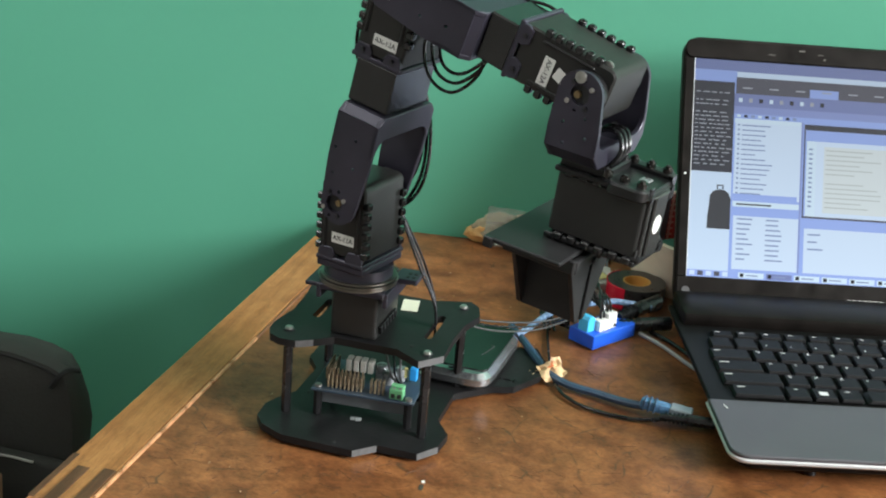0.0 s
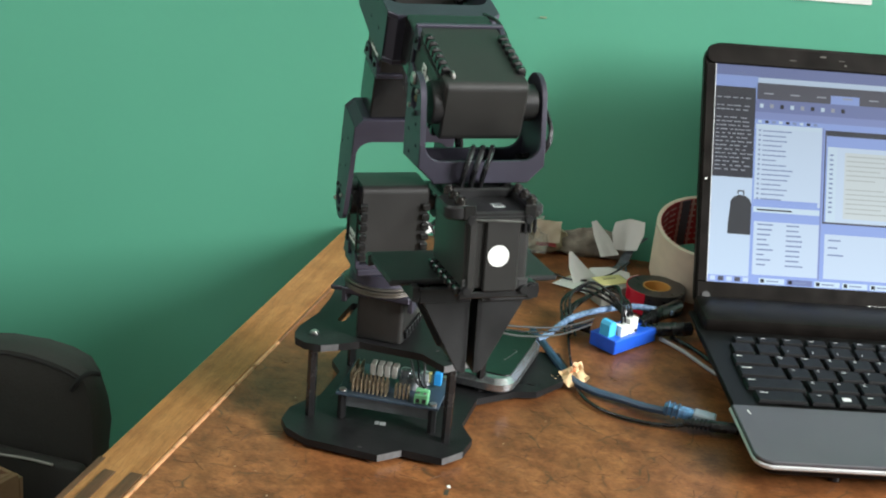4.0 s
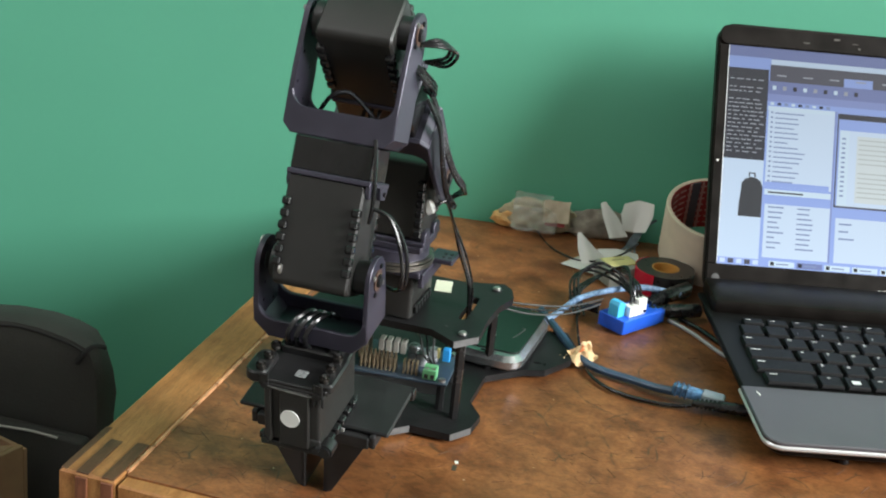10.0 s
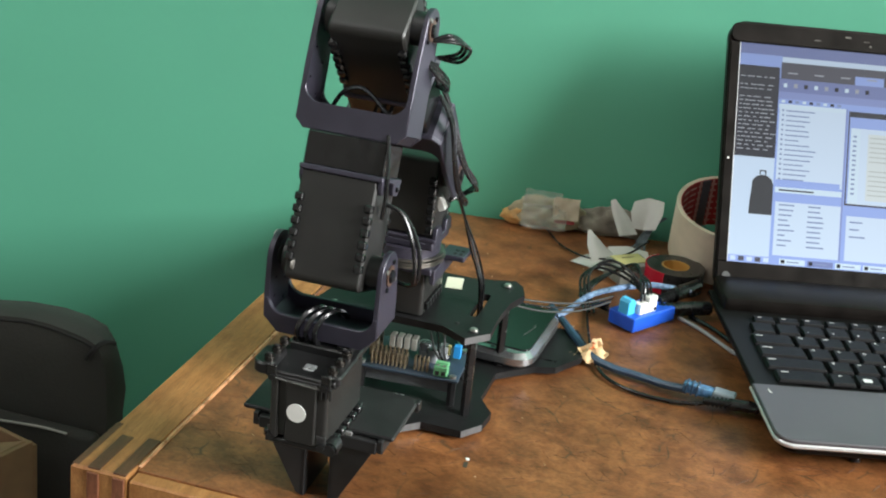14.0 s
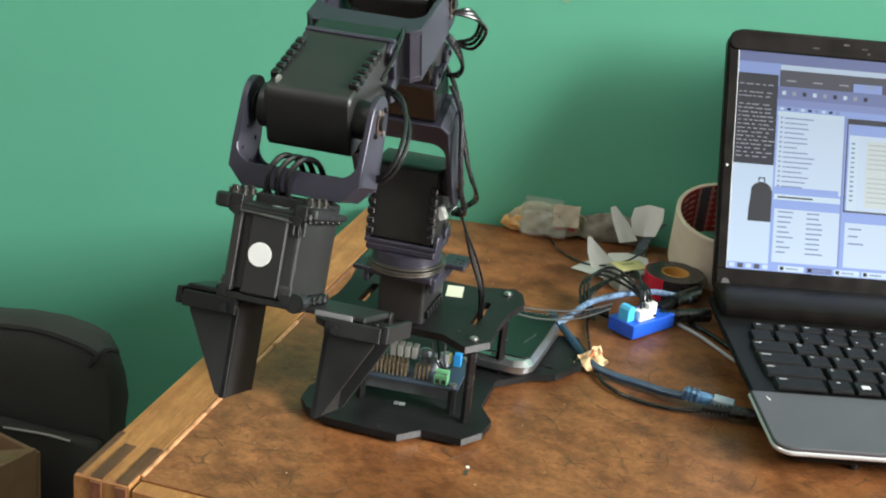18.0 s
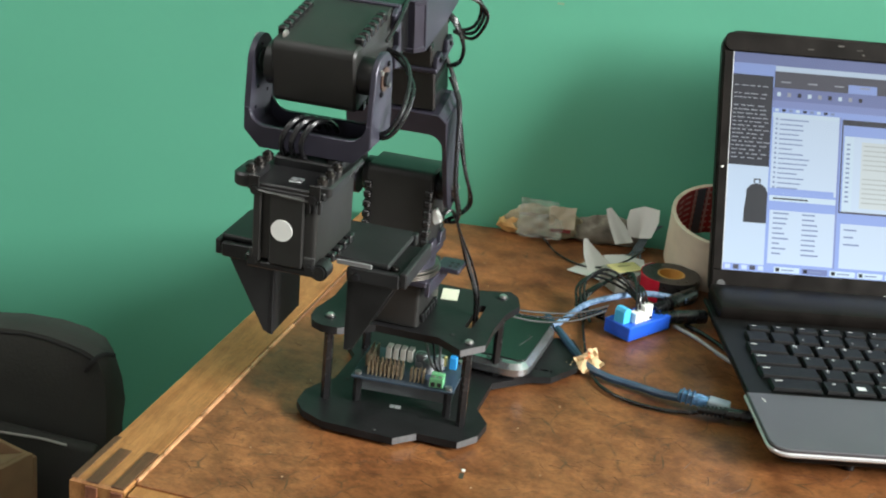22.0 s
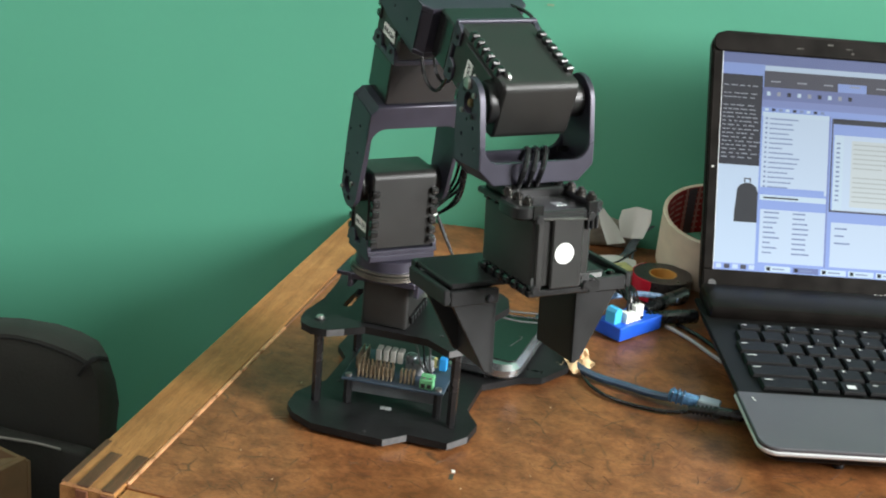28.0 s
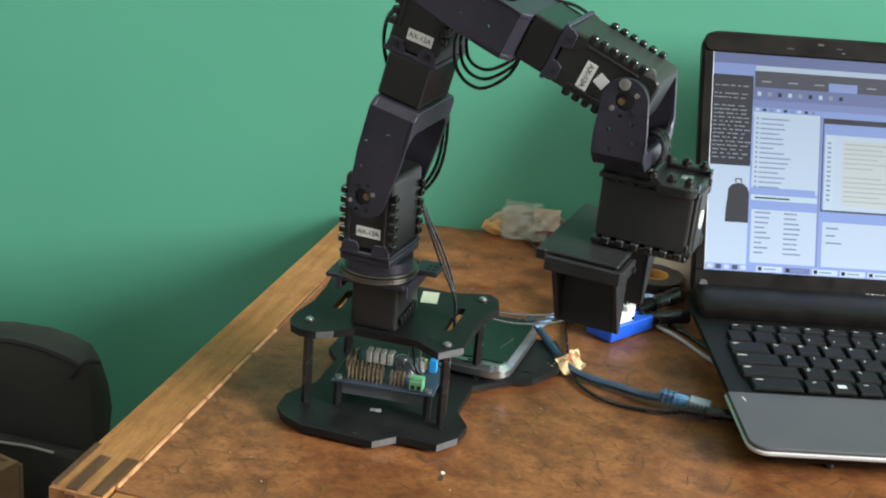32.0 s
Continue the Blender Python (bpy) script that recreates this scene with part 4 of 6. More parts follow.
# seconds, yaw, upper arm from upright, forearm below level, gripper below level (degrees), finger gap (m)
ANGLES = [
    (0, -15.4, 11.2, -17.1, -95.1, 0.004), (0.5, -20.1, 11.1, -16.6, -94.7, 0.004), (1, -25.9, 10.9, -15.5, -93.8, 0.004), (1.5, -31.5, 11.0, -15.1, -92.5, 0.004),
    (2, -38.2, 11.1, -14.8, -90.0, 0.004), (2.5, -43.7, 11.6, -14.0, -87.8, 0.004), (3, -49.4, 11.8, -14.0, -86.6, 0.004), (3.5, -53.8, 12.2, -14.2, -85.1, 0.004),
    (5.5, -73.6, 12.5, -13.0, -92.3, 0.004), (6, -77.7, 23.8, -12.7, -90.3, 0.004), (6.5, -82.6, 25.6, -22.9, -99.0, 0.004), (7, -87.3, 27.5, -33.6, -107.8, 0.004),
    (7.5, -89.4, 29.9, -44.8, -112.2, 0.004), (8, -90.7, 33.1, -62.6, -113.2, 0.005), (8.5, -90.9, 37.4, -68.6, -113.4, 0.007), (9, -90.6, 40.4, -70.2, -110.5, 0.008),
    (9.5, -90.5, 40.4, -70.7, -104.6, 0.009), (10, -90.6, 40.7, -71.6, -99.5, 0.011), (10.5, -90.6, 40.4, -70.4, -95.2, 0.012), (11, -90.5, 40.4, -70.3, -94.1, 0.013),
    (11.5, -90.6, 40.4, -71.0, -94.1, 0.013), (12, -90.7, 40.4, -70.6, -94.9, 0.013), (12.5, -90.3, 40.0, -70.0, -93.8, 0.013), (13, -90.4, 40.1, -70.1, -94.2, 0.014),
    (13.5, -90.3, 40.3, -70.0, -94.2, 0.014), (14, -90.8, 40.6, -72.1, -92.5, 0.014), (14.5, -90.9, 40.3, -72.4, -93.2, 0.014), (16.5, -88.8, 36.1, -47.6, -86.3, 0.027),
    (17, -89.7, 35.3, -45.5, -87.6, 0.031), (17.5, -89.3, 32.4, -31.0, -79.5, 0.036), (18, -89.0, 27.6, -15.7, -71.3, 0.042), (18.5, -89.0, 27.2, -17.5, -73.1, 0.042),
    (19, -89.8, 17.6, -12.4, -72.8, 0.043), (19.5, -88.8, 21.0, -10.1, -77.1, 0.041), (20, -89.1, 19.5, -10.8, -82.5, 0.040), (20.5, -89.0, 19.5, -10.6, -87.5, 0.040),
    (21, -88.9, 19.9, -9.9, -90.2, 0.039), (21.5, -89.2, 18.7, -10.8, -90.8, 0.038), (22, -89.7, 17.5, -11.5, -91.8, 0.038), (22.5, -89.8, 17.0, -12.0, -91.6, 0.038),
    (23, -89.7, 17.4, -11.6, -91.7, 0.039), (23.5, -89.9, 16.0, -13.0, -91.0, 0.039), (24, -87.5, 16.8, -13.5, -89.2, 0.041), (24.5, -82.8, 17.2, -14.4, -89.3, 0.044),
    (25, -78.8, 12.5, -17.0, -92.8, 0.046), (25.5, -73.9, 12.4, -17.0, -91.3, 0.046), (27.5, -53.9, 12.1, -17.7, -86.9, 0.046), (28, -49.2, 12.3, -18.0, -84.7, 0.046),
    (28.5, -44.1, 11.7, -18.2, -87.1, 0.046), (29, -38.5, 12.0, -17.7, -89.1, 0.047), (29.5, -33.9, 12.2, -17.8, -90.0, 0.047), (30, -27.3, 12.0, -19.0, -91.6, 0.047),
    (30.5, -22.5, 12.3, -19.5, -93.0, 0.047), (31, -15.8, 12.0, -20.7, -94.5, 0.047), (31.5, -11.2, 12.4, -21.7, -92.6, 0.047), (32, -6.8, 13.2, -21.9, -91.2, 0.047),
]


def motions():
    rows = {k: [] for k in ("turret", "feed", "upper", "fore", "grip", "left", "right")}
    for t, yaw, p1, p2, p3, gap in ANGLES:
        base = pose(0, 0, 0, 0, 0, yaw)
        m1 = base @ Matrix.Translation((0, 0, ZS)) @ Matrix.Rotation(radians(p1), 4, "Y")
        elbow = m1 @ Vector((0, 0, L1))
        m2 = Matrix.Translation(elbow) @ base @ Matrix.Rotation(radians(90 - p2), 4, "Y")
        wrist = m2 @ Vector((0, 0, L2))
        m3 = Matrix.Translation(wrist) @ base @ Matrix.Rotation(radians(90 - p3), 4, "Y")
        rows["turret"].append((t, base))
        plug = base @ Vector((0.0075, 0.0235, 0))
        rows["feed"].append((t, pose(*SLOT, 0, 0, 0, math.degrees(math.atan2(plug.y - SLOT[1], plug.x - SLOT[0])) % 360)))
        rows["upper"].append((t, m1))
        rows["fore"].append((t, m2))
        rows["grip"].append((t, m3))
        rows["left"].append((t, m3 @ Matrix.Translation((FINGER_AT[0], gap * 0.64, FINGER_AT[1]))))
        rows["right"].append((t, m3 @ Matrix.Translation((FINGER_AT[0], -gap * 0.42, FINGER_AT[1]))))
    for key, ob in (("turret", turret), ("feed", feed), ("upper", upper), ("fore", fore), ("grip", grip), ("left", left_finger), ("right", right_finger)):
        walk(ob, rows[key])


# ---- laptop ----
PSI = math.degrees(0.3109)
KX, KY, KZ = 0.1891, 0.2353, 0.0268
laptop = thing("laptop", "open black laptop with silver palm rest and lit screen", "laptop", pose(KX, KY, 0, 0, 0, PSI))
DARK = material("laptop_black", (0.0095, 0.0080, 0.0070), 0.34, 0, 0.35, 60, 0.03, 500, specular=0.12)
KEYCAP = material("keycap_black", (0.006, 0.006, 0.0065), 0.45, 0, 0.2, 200, specular=0.18)
PALM = material("brushed_palm_rest", (0.100, 0.098, 0.108), 0.36, 0.25, 0.06, 30, 0.02, 900, specular=0.3)
SHINE = material("polished_edge", (0.62, 0.63, 0.64), 0.28, 0.35)
TILT = Matrix.Translation((0, 0, KZ)) @ Matrix.Rotation(0.0205, 4, "X")
U0, V0, WIDE = -0.0524, -0.1492, 0.345
UC = U0 + WIDE / 2


def front_round(w, h, r, cx, cy):
    """A rectangle whose two front corners are round."""
    out = [(cx + w / 2 - r + r * math.sin(a), cy - h / 2 + r - r * math.cos(a)) for a in np.linspace(0, math.pi / 2, 8)]
    out += [(cx + w / 2, cy + h / 2), (cx - w / 2, cy + h / 2)]
    out += [(cx - w / 2 + r - r * math.cos(a), cy - h / 2 + r - r * math.sin(a)) for a in np.linspace(0, math.pi / 2, 8)]
    return out


part("base", moved(prism(rounded(WIDE - 0.014, 0.238, 0.012, 5, UC, V0 + 0.128), 0.011, "z", (0, 0, -0.0122), 0.0015), TILT), DARK, laptop)
part("palm_rest", moved(prism(front_round(WIDE, 0.0765, 0.0125, UC, V0 + 0.0383), 0.0035, "z", (0, 0, -0.0038), 0.0008), TILT), PALM, laptop, "brushed grey metal palm rest")
part("front_trim", moved(prism(front_round(WIDE + 0.0016, 0.0785, 0.0132, UC, V0 + 0.0385), 0.0046, "z", (0, 0, -0.0064), 0.0016), TILT), SHINE, laptop)
DECK = material("deck_black", (0.0055, 0.0052, 0.005), 0.5, 0, 0.3, 120, 0.02, 500, specular=0.12)
part("key_deck", moved(box((WIDE - 0.003, 0.158, 0.0030), (UC, V0 + 0.156, -0.0046), 0.0006), TILT), DECK, laptop)
part("side_panel", moved(box((0.034, 0.118, 0.0008), (U0 + 0.0190, -0.0145, -0.0028), 0.0002), TILT), material("gloss_panel", (0.006, 0.006, 0.006), 0.45, specular=0.15), laptop)
part("hinge_cover", moved(box((WIDE - 0.012, 0.046, 0.014), (UC, 0.072, 0.0005), 0.004, segments=2), TILT), DARK, laptop)
part("touchpad", moved(box((0.090, 0.050, 0.0010), (0.1235, V0 + 0.0435, -0.0016), 0.0003), TILT), material("touchpad_grey", (0.13, 0.13, 0.145), 0.4, 0.2, 0.08, 60), laptop)
part("touchpad_rim", moved(box((0.092, 0.0012, 0.0012), (0.1235, V0 + 0.0692, -0.0016), 0.0003), TILT), SHINE, laptop)
part("status_mark", moved(box((0.0008, 0.0055, 0.0003), (-0.0425, V0 + 0.066, -0.0019), 0, Matrix.Rotation(0.25, 4, "Z")), TILT), WHITE, laptop)
for k in (0.06, 0.20):
    part("rubber_foot", cyl(0.004, 0.010, (U0 + k, V0 + 0.020, 0.005), "z", 14), BLACK, laptop)
    part("rubber_foot", cyl(0.006, 0.009, (U0 + k, V0 + 0.22, 0.0045), "z", 14), BLACK, laptop)
P = 0.01905
KEY_MESHES = {}


def key(u, v, w, h):
    """One key cap, u to its middle; alike sizes share their mesh."""
    size = (round(w, 4), round(h, 4))
    if size not in KEY_MESHES:
        bm = box((w, h, 0.0030), (0, 0, -0.0006), 0.0006)
        for vert in bm.verts:
            if vert.co.z > 0:
                vert.co.x *= 0.95
                vert.co.y *= 0.94
        KEY_MESHES[size] = mesh_of(bm, "key", KEYCAP)
    ob = part("key", KEY_MESHES[size], KEYCAP, laptop, "", TILT @ Matrix.Translation((u, v, 0)))
    return ob


QX, QY = 0.0040, -0.0045
KW, KH = 0.0165, 0.0160
letters = {"top": ("Q", "W", "E", "R", "T", "Y", "U", "I", "O", "P"), "home": ("A", "S", "D", "F", "G", "H", "J", "K", "L"), "low": ("Z", "X", "C", "V", "B", "N", "M")}


def legend(text, u, v, size=0.0042):
    writing(text, size, TILT @ Matrix.Translation((u, v, 0.00100)), LEGEND, laptop, "key_legend", 0.00005)


LEGEND = material("key_legend_white", (0.62, 0.62, 0.62), 0.5)
for row, (first, v) in {"top": (0.0, 0.0), "home": (0.25, -1.0), "low": (0.75, -2.0)}.items():
    for k in range(12 if row != "low" else 10):
        u = QX + (first + k) * P
        key(u, QY + v * P, KW, KH)
        if k < len(letters[row]) and k < 8:
            legend(letters[row][k], u - 0.0040, QY + v * P + 0.0042)
for k in range(-1, 13):
    key(QX + (k - 0.5) * P, QY + P, KW, KH)
    if 0 < k < 10:
        legend(str(k), QX + (k - 0.5) * P - 0.0042, QY + P - 0.0030, 0.0034)
for k in range(15):
    key(QX + (k - 1.5) * P * 0.985 + 0.0040, QY + P + 0.0155, KW * 0.97, 0.0095)
    part("legend_bar", box((0.0034, 0.0006, 0.0002), (QX + (k - 1.5) * P * 0.985 + 0.0005, QY + P + 0.0165, 0.0012)), LEGEND, laptop, "", TILT)
left_edge = QX - 1.5 * P - KW / 2 - 0.0035
for v, right, word in ((0.0, QX - P + KW / 2, 0.008), (-1.0, QX - 0.75 * P + KW / 2, 0.012), (-2.0, QX - 0.25 * P + KW / 2, 0.009)):
    key((left_edge + right) / 2, QY + v * P, right - left_edge, KH)
    part("legend_bar", box((word * 0.6, 0.0009, 0.0002), (left_edge + 0.003 + word * 0.3, QY + v * P + 0.0035, 0.0012)), LEGEND, laptop, "", TILT)
bottom_v = QY - 3 * P
edges = [left_edge + 0.002, QX + 0.02 * P, QX + 1.02 * P, QX + 2.02 * P, QX + 3.02 * P, QX + 8.1 * P, QX + 9.1 * P, QX + 10.1 * P]
for a, b in zip(edges, edges[1:]):
    key((a + b) / 2, bottom_v, b - a - 0.0025, KH)
for u, w in ((edges[0] + 0.008, 0.009), (edges[1] + 0.009, 0.004), (edges[3] + 0.008, 0.006)):
    part("legend_bar", box((w * 0.6, 0.0009, 0.0002), (u, bottom_v + 0.0035, 0.0012)), LEGEND, laptop, "", TILT)
part("window_legend", box((0.0062, 0.0048, 0.0003), (edges[2] + 0.0085, bottom_v - 0.0010, 0.0012), 0), LEGEND, laptop, "white square key mark", TILT)

# lid: s runs along u, t up the lid, on a plane that leans back
LEAN = 25.5
LID = Matrix.Translation((0, 0.100, 0.030)) @ Matrix.Rotation(radians(90 - LEAN), 4, "X")  # local x: u, y: up the lid, z: towards the keys


def lid_part(name, bm, mat, label=""):
    return part(name, moved(bm, LID), mat, laptop, label)


LX = UC + 0.003
lid_part("lid", prism(rounded(WIDE - 0.011, 0.2215, 0.014, 6, LX, 0.1008), 0.008, "z", (0, 0, -0.0055), 0.0012), DARK, "glossy black laptop lid")
SX0, SX1, SY0, SY1 = -0.0343, 0.2865, 0.0148, 0.1935
for w, h, x, y in ((WIDE - 0.014, 0.0155, LX, SY1 + 0.0082), (WIDE - 0.014, 0.0215, LX, SY0 - 0.0110), (0.0078, SY1 - SY0, SX0 - 0.0043, (SY0 + SY1) / 2), (0.010, SY1 - SY0, SX1 + 0.0055, (SY0 + SY1) / 2)):
    lid_part("bezel", prism(rounded(w, h, 0.0062 if h < 0.02 and w > 0.1 else 0.0008, 4, x, y), 0.0030, "z", (0, 0, -0.0008), 0.0005), DARK)
# near-white strip paints the window light on the bezel's inner edge
lid_part("side_glint", box((0.0007, SY1 - SY0, 0.0026), (SX0 - 0.0006, (SY0 + SY1) / 2, 0.0), 0.0003), material("bezel_edge_glint", (0.62, 0.64, 0.66), 0.3, 0.2), "bright inner edge of the screen frame")
for x, y, r in ((-0.0353, 0.0030, 0.0035),):
    lid_part("bumper", cyl(r, 0.0010, (x, y, 0.0011), "z", 16, bevel=0.0003), material("grey_bumper", (0.06, 0.06, 0.06), 0.5))
lid_part("bezel_dot", cyl(0.0010, 0.0006, (-0.0392, 0.098, 0.0012), "z", 8), WHITE)
lid_part("maker_badge", join(*[box((0.0034, 0.0052, 0.0006), (0.1000 + 0.0044 * k, 0.0000, 0.0011), 0.0004) for k in range(7)]), WHITE, "plain pale lettering badge")
for k in range(14):
    lid_part("dust", box((rnd.uniform(0.002, 0.006), rnd.uniform(0.0005, 0.0015), 0.0002), (rnd.uniform(0.02, 0.25), rnd.uniform(0.1975, 0.206), 0.0008)), material("bezel_dust", (0.10, 0.095, 0.085), 0.9) if k == 0 else bpy.data.materials["bezel_dust"])
lid_part("hinge_wing", box((0.024, 0.014, 0.010), (-0.018, -0.016, -0.006), 0.002), DARK)


def glow(name, colour, strength):
    """A lit field of the panel, which dims towards its upper edge as such panels do."""
    m = bpy.data.materials.new(name)
    m.use_nodes = True
    nt = m.node_tree
    b = nt.nodes["Principled BSDF"]
    b.inputs["Base Color"].default_value = (0.01, 0.01, 0.012, 1)
    b.inputs["Roughness"].default_value = 0.25
    b.inputs["Emission Color"].default_value = (*colour, 1)
    co, xyz, up = nt.nodes.new("ShaderNodeTexCoord"), nt.nodes.new("ShaderNodeSeparateXYZ"), nt.nodes.new("ShaderNodeMapRange")
    nt.links.new(co.outputs["Object"], xyz.inputs[0])
    nt.links.new(xyz.outputs["Z"], up.inputs["Value"])
    up.inputs["From Min"].default_value, up.inputs["From Max"].default_value = 0.045, 0.205
    up.inputs["To Min"].default_value, up.inputs["To Max"].default_value = strength * 1.10, strength * 0.66
    nt.links.new(up.outputs[0], b.inputs["Emission Strength"])
    return m


S = 0.83
G = {n: glow("screen_" + n, c, S) for n, c in {"sky": (0.66, 0.82, 1.0), "pane": (0.70, 0.87, 1.0), "white": (0.68, 0.83, 1.0), "blue": (0.20, 0.25, 0.50), "mid": (0.34, 0.47, 0.90), "ribbon": (0.085, 0.088, 0.115), "dark": (0.026, 0.030, 0.042),
                                               "text": (0.26, 0.34, 0.55), "grey": (0.40, 0.43, 0.48), "low": (0.27, 0.34, 0.66), "cream": (0.72, 0.80, 0.80), "olive": (0.52, 0.58, 0.56), "ink": (0.012, 0.013, 0.02), "bag": (0.038, 0.042, 0.048)}.items()}


def pane(name, x0, y0, x1, y1, level, colour, label=""):
    """A flat field of the lit screen, corners in lid coordinates."""
    x1 = min(x1, SX1)
    return lid_part(name, box((x1 - x0, y1 - y0, 0.0002), ((x0 + x1) / 2, (y0 + y1) / 2, -0.0013 + 0.00022 * level)), G[colour], label)


pane("screen", SX0, SY0, SX1, SY1, 0, "sky", "lit screen with program windows")
pane("top_bar", SX0, 0.1845, SX1, 0.1935, 1, "blue")
pane("menu_bar", SX0, 0.1755, 0.0010, 0.1850, 2, "mid")
pane("terminal_window", SX0, 0.1010, 0.0005, 0.1755, 1, "dark", "dark terminal window with small text")
pane("main_window", -0.0005, 0.0190, SX1, 0.1760, 2, "mid")
pane("window_title", 0.0005, 0.1665, SX1, 0.1800, 3, "ribbon")
pane("ribbon", -0.0005, 0.1560, SX1, 0.1665, 3, "blue")
pane("ribbon_base", -0.0005, 0.1500, SX1, 0.1560, 3, "low")
pane("ribbon_tab", 0.062, 0.1665, 0.086, 0.1735, 4, "mid")
pane("path_bar", -0.0005, 0.1460, SX1, 0.1500, 3, "mid")
pane("folder_title", 0.0005, 0.1425, 0.0560, 0.1460, 3, "pane")
pane("folder_list", 0.0010, 0.0800, 0.0560, 0.1425, 4, "white")
pane("panel_edge", 0.0562, 0.0215, 0.0576, 0.1460, 4, "low")
pane("selected_bar", 0.0010, 0.0800, 0.0540, 0.0840, 5, "mid")
pane("details_bar", 0.0010, 0.0735, 0.0560, 0.0780, 4, "pane")
pane("details_word", 0.0040, 0.0750, 0.0330, 0.0762, 5, "ink")
pane("workspace_list", 0.0020, 0.0225, 0.0560, 0.0660, 4, "white")
pane("workspace_head", 0.0020, 0.0660, 0.0560, 0.0710, 4, "mid")
pane("editor_title", 0.0590, 0.1400, SX1, 0.1445, 4, "dark")
pane("tool_bar", 0.0590, 0.1310, SX1, 0.1400, 4, "mid")
pane("editor_margin", 0.0610, 0.0690, 0.0690, 0.1310, 4, "pane")
pane("editor_page", 0.0690, 0.0690, SX1, 0.1310, 4, "white")
pane("editor_text_block", 0.0755, 0.0725, SX1, 0.1270, 5, "cream")
pane("editor_edge", 0.0590, 0.0675, SX1, 0.0690, 5, "ribbon")
pane("editor_edge", 0.0585, 0.0675, 0.0596, 0.1445, 5, "ribbon")
pane("command_head", 0.0610, 0.0590, SX1, 0.0650, 4, "mid")
pane("command_window", 0.0610, 0.0225, SX1, 0.0590, 4, "white")
pane("task_bar", SX0, SY0, SX1, 0.0205, 4, "mid")
rt = random.Random(11)
for k in range(19):
    y = 0.1660 - 0.0033 * k
    x0 = -0.0325
    while x0 < -0.006 and k not in (1, 4):
        x1 = min(x0 + rt.uniform(0.002, 0.006), -0.001)
        pane("text_word", x0, y, x1, y + 0.0008, 3, "grey")
        x0 = x1 + rt.uniform(0.0005, 0.0030)
for k in range(15):
    y = 0.1400 - 0.0040 * k
    pane("text_line", 0.0065, y, 0.0065 + rt.uniform(0.010, 0.026), y + 0.0010, 5, "text")
    pane("folder_mark", 0.0030, y, 0.0048, y + 0.0015, 5, "text")
for k in range(9):
    y = 0.0630 - 0.0041 * k
    pane("text_line", 0.0050, y, 0.0050 + rt.uniform(0.006, 0.014), y + 0.0012, 5, "text")
    pane("text_line", 0.0290, y, 0.0290 + rt.uniform(0.010, 0.015), y + 0.0012, 5, "text")
for k in range(13):
    y = 0.1235 - 0.0039 * k
    if k != 6:
        pane("text_line", 0.0770, y, 0.0770 + rt.uniform(0.018, 0.050), y + 0.0009, 6, "olive")
    pane("line_number", 0.0630, y, 0.0660, y + 0.0014, 5, "text")
for k in range(3):
    pane("text_line", 0.0640, 0.0535 - 0.006 * k, 0.0640 + rt.uniform(0.006, 0.02), 0.0548 - 0.006 * k, 5, "text")
for k in range(5):
    pane("task_icon", -0.0325 + 0.0068 * k, 0.0160, -0.0280 + 0.0068 * k, 0.0196, 5, "ribbon" if k % 2 else "white")
for k in range(6):
    pane("task_button", 0.0080 + 0.0230 * k, 0.0155, 0.0290 + 0.0230 * k, 0.0200, 5, "pane" if k != 1 else "blue")
    pane("task_glyph", 0.0092 + 0.0230 * k, 0.0163, 0.0122 + 0.0230 * k, 0.0192, 6, "ink")
    pane("text_line", 0.0140 + 0.0230 * k, 0.0172, 0.0240 + 0.0230 * k, 0.0182, 6, "text")
for k in range(9):
    pane("ribbon_icon", 0.003 + 0.0085 * k, 0.1595, 0.0060 + 0.0085 * k, 0.1628, 5, ("pane", "grey", "ink")[k % 3])
    pane("path_icon", 0.002 + 0.0058 * k, 0.1470, 0.0050 + 0.0058 * k, 0.1491, 5, ("pane", "text", "ink")[(k * 2) % 3])
for k in range(6):
    pane("ribbon_word", 0.006 + 0.022 * k, 0.1708, 0.014 + 0.022 * k, 0.1719, 5, "grey")
bag = [(-0.0195, 0.0545), (-0.0005, 0.0545), (-0.0005, 0.0790), (-0.0022, 0.0835), (-0.0060, 0.0862), (-0.0105, 0.0868), (-0.0150, 0.0850), (-0.0178, 0.0815), (-0.0182, 0.0740), (-0.0192, 0.0650)]
lid_part("bag_icon", prism(bag, 0.0002, "z", (0, 0, -0.0009)), G["bag"], "dark backpack icon on the desktop")
lid_part("bag_loop", join(box((0.0010, 0.0030, 0.0002), (-0.0118, 0.0884, -0.0009)), box((0.0010, 0.0030, 0.0002), (-0.0072, 0.0884, -0.0009)), box((0.0056, 0.0010, 0.0002), (-0.0095, 0.0900, -0.0009))), G["bag"])

# legends belong to their keys, program windows to the screen
keys = [ob for ob in laptop.children if ob.name.split(".")[0] == "key"]
screen = next(ob for ob in laptop.children if ob.name.split(".")[0] == "screen")
FIELDS = {"top_bar", "menu_bar", "terminal_window", "main_window", "window_title", "ribbon", "ribbon_tab", "path_bar", "folder_title", "folder_list", "selected_bar", "details_bar", "workspace_list", "workspace_head",
          "editor_title", "tool_bar", "editor_margin", "editor_page", "editor_text_block", "editor_edge", "command_head", "command_window", "task_bar", "text_word", "text_line", "folder_mark", "line_number",
          "task_icon", "task_button", "task_glyph", "ribbon_icon", "ribbon_word", "ribbon_base", "path_icon", "panel_edge", "details_word", "bag_icon", "bag_loop"}
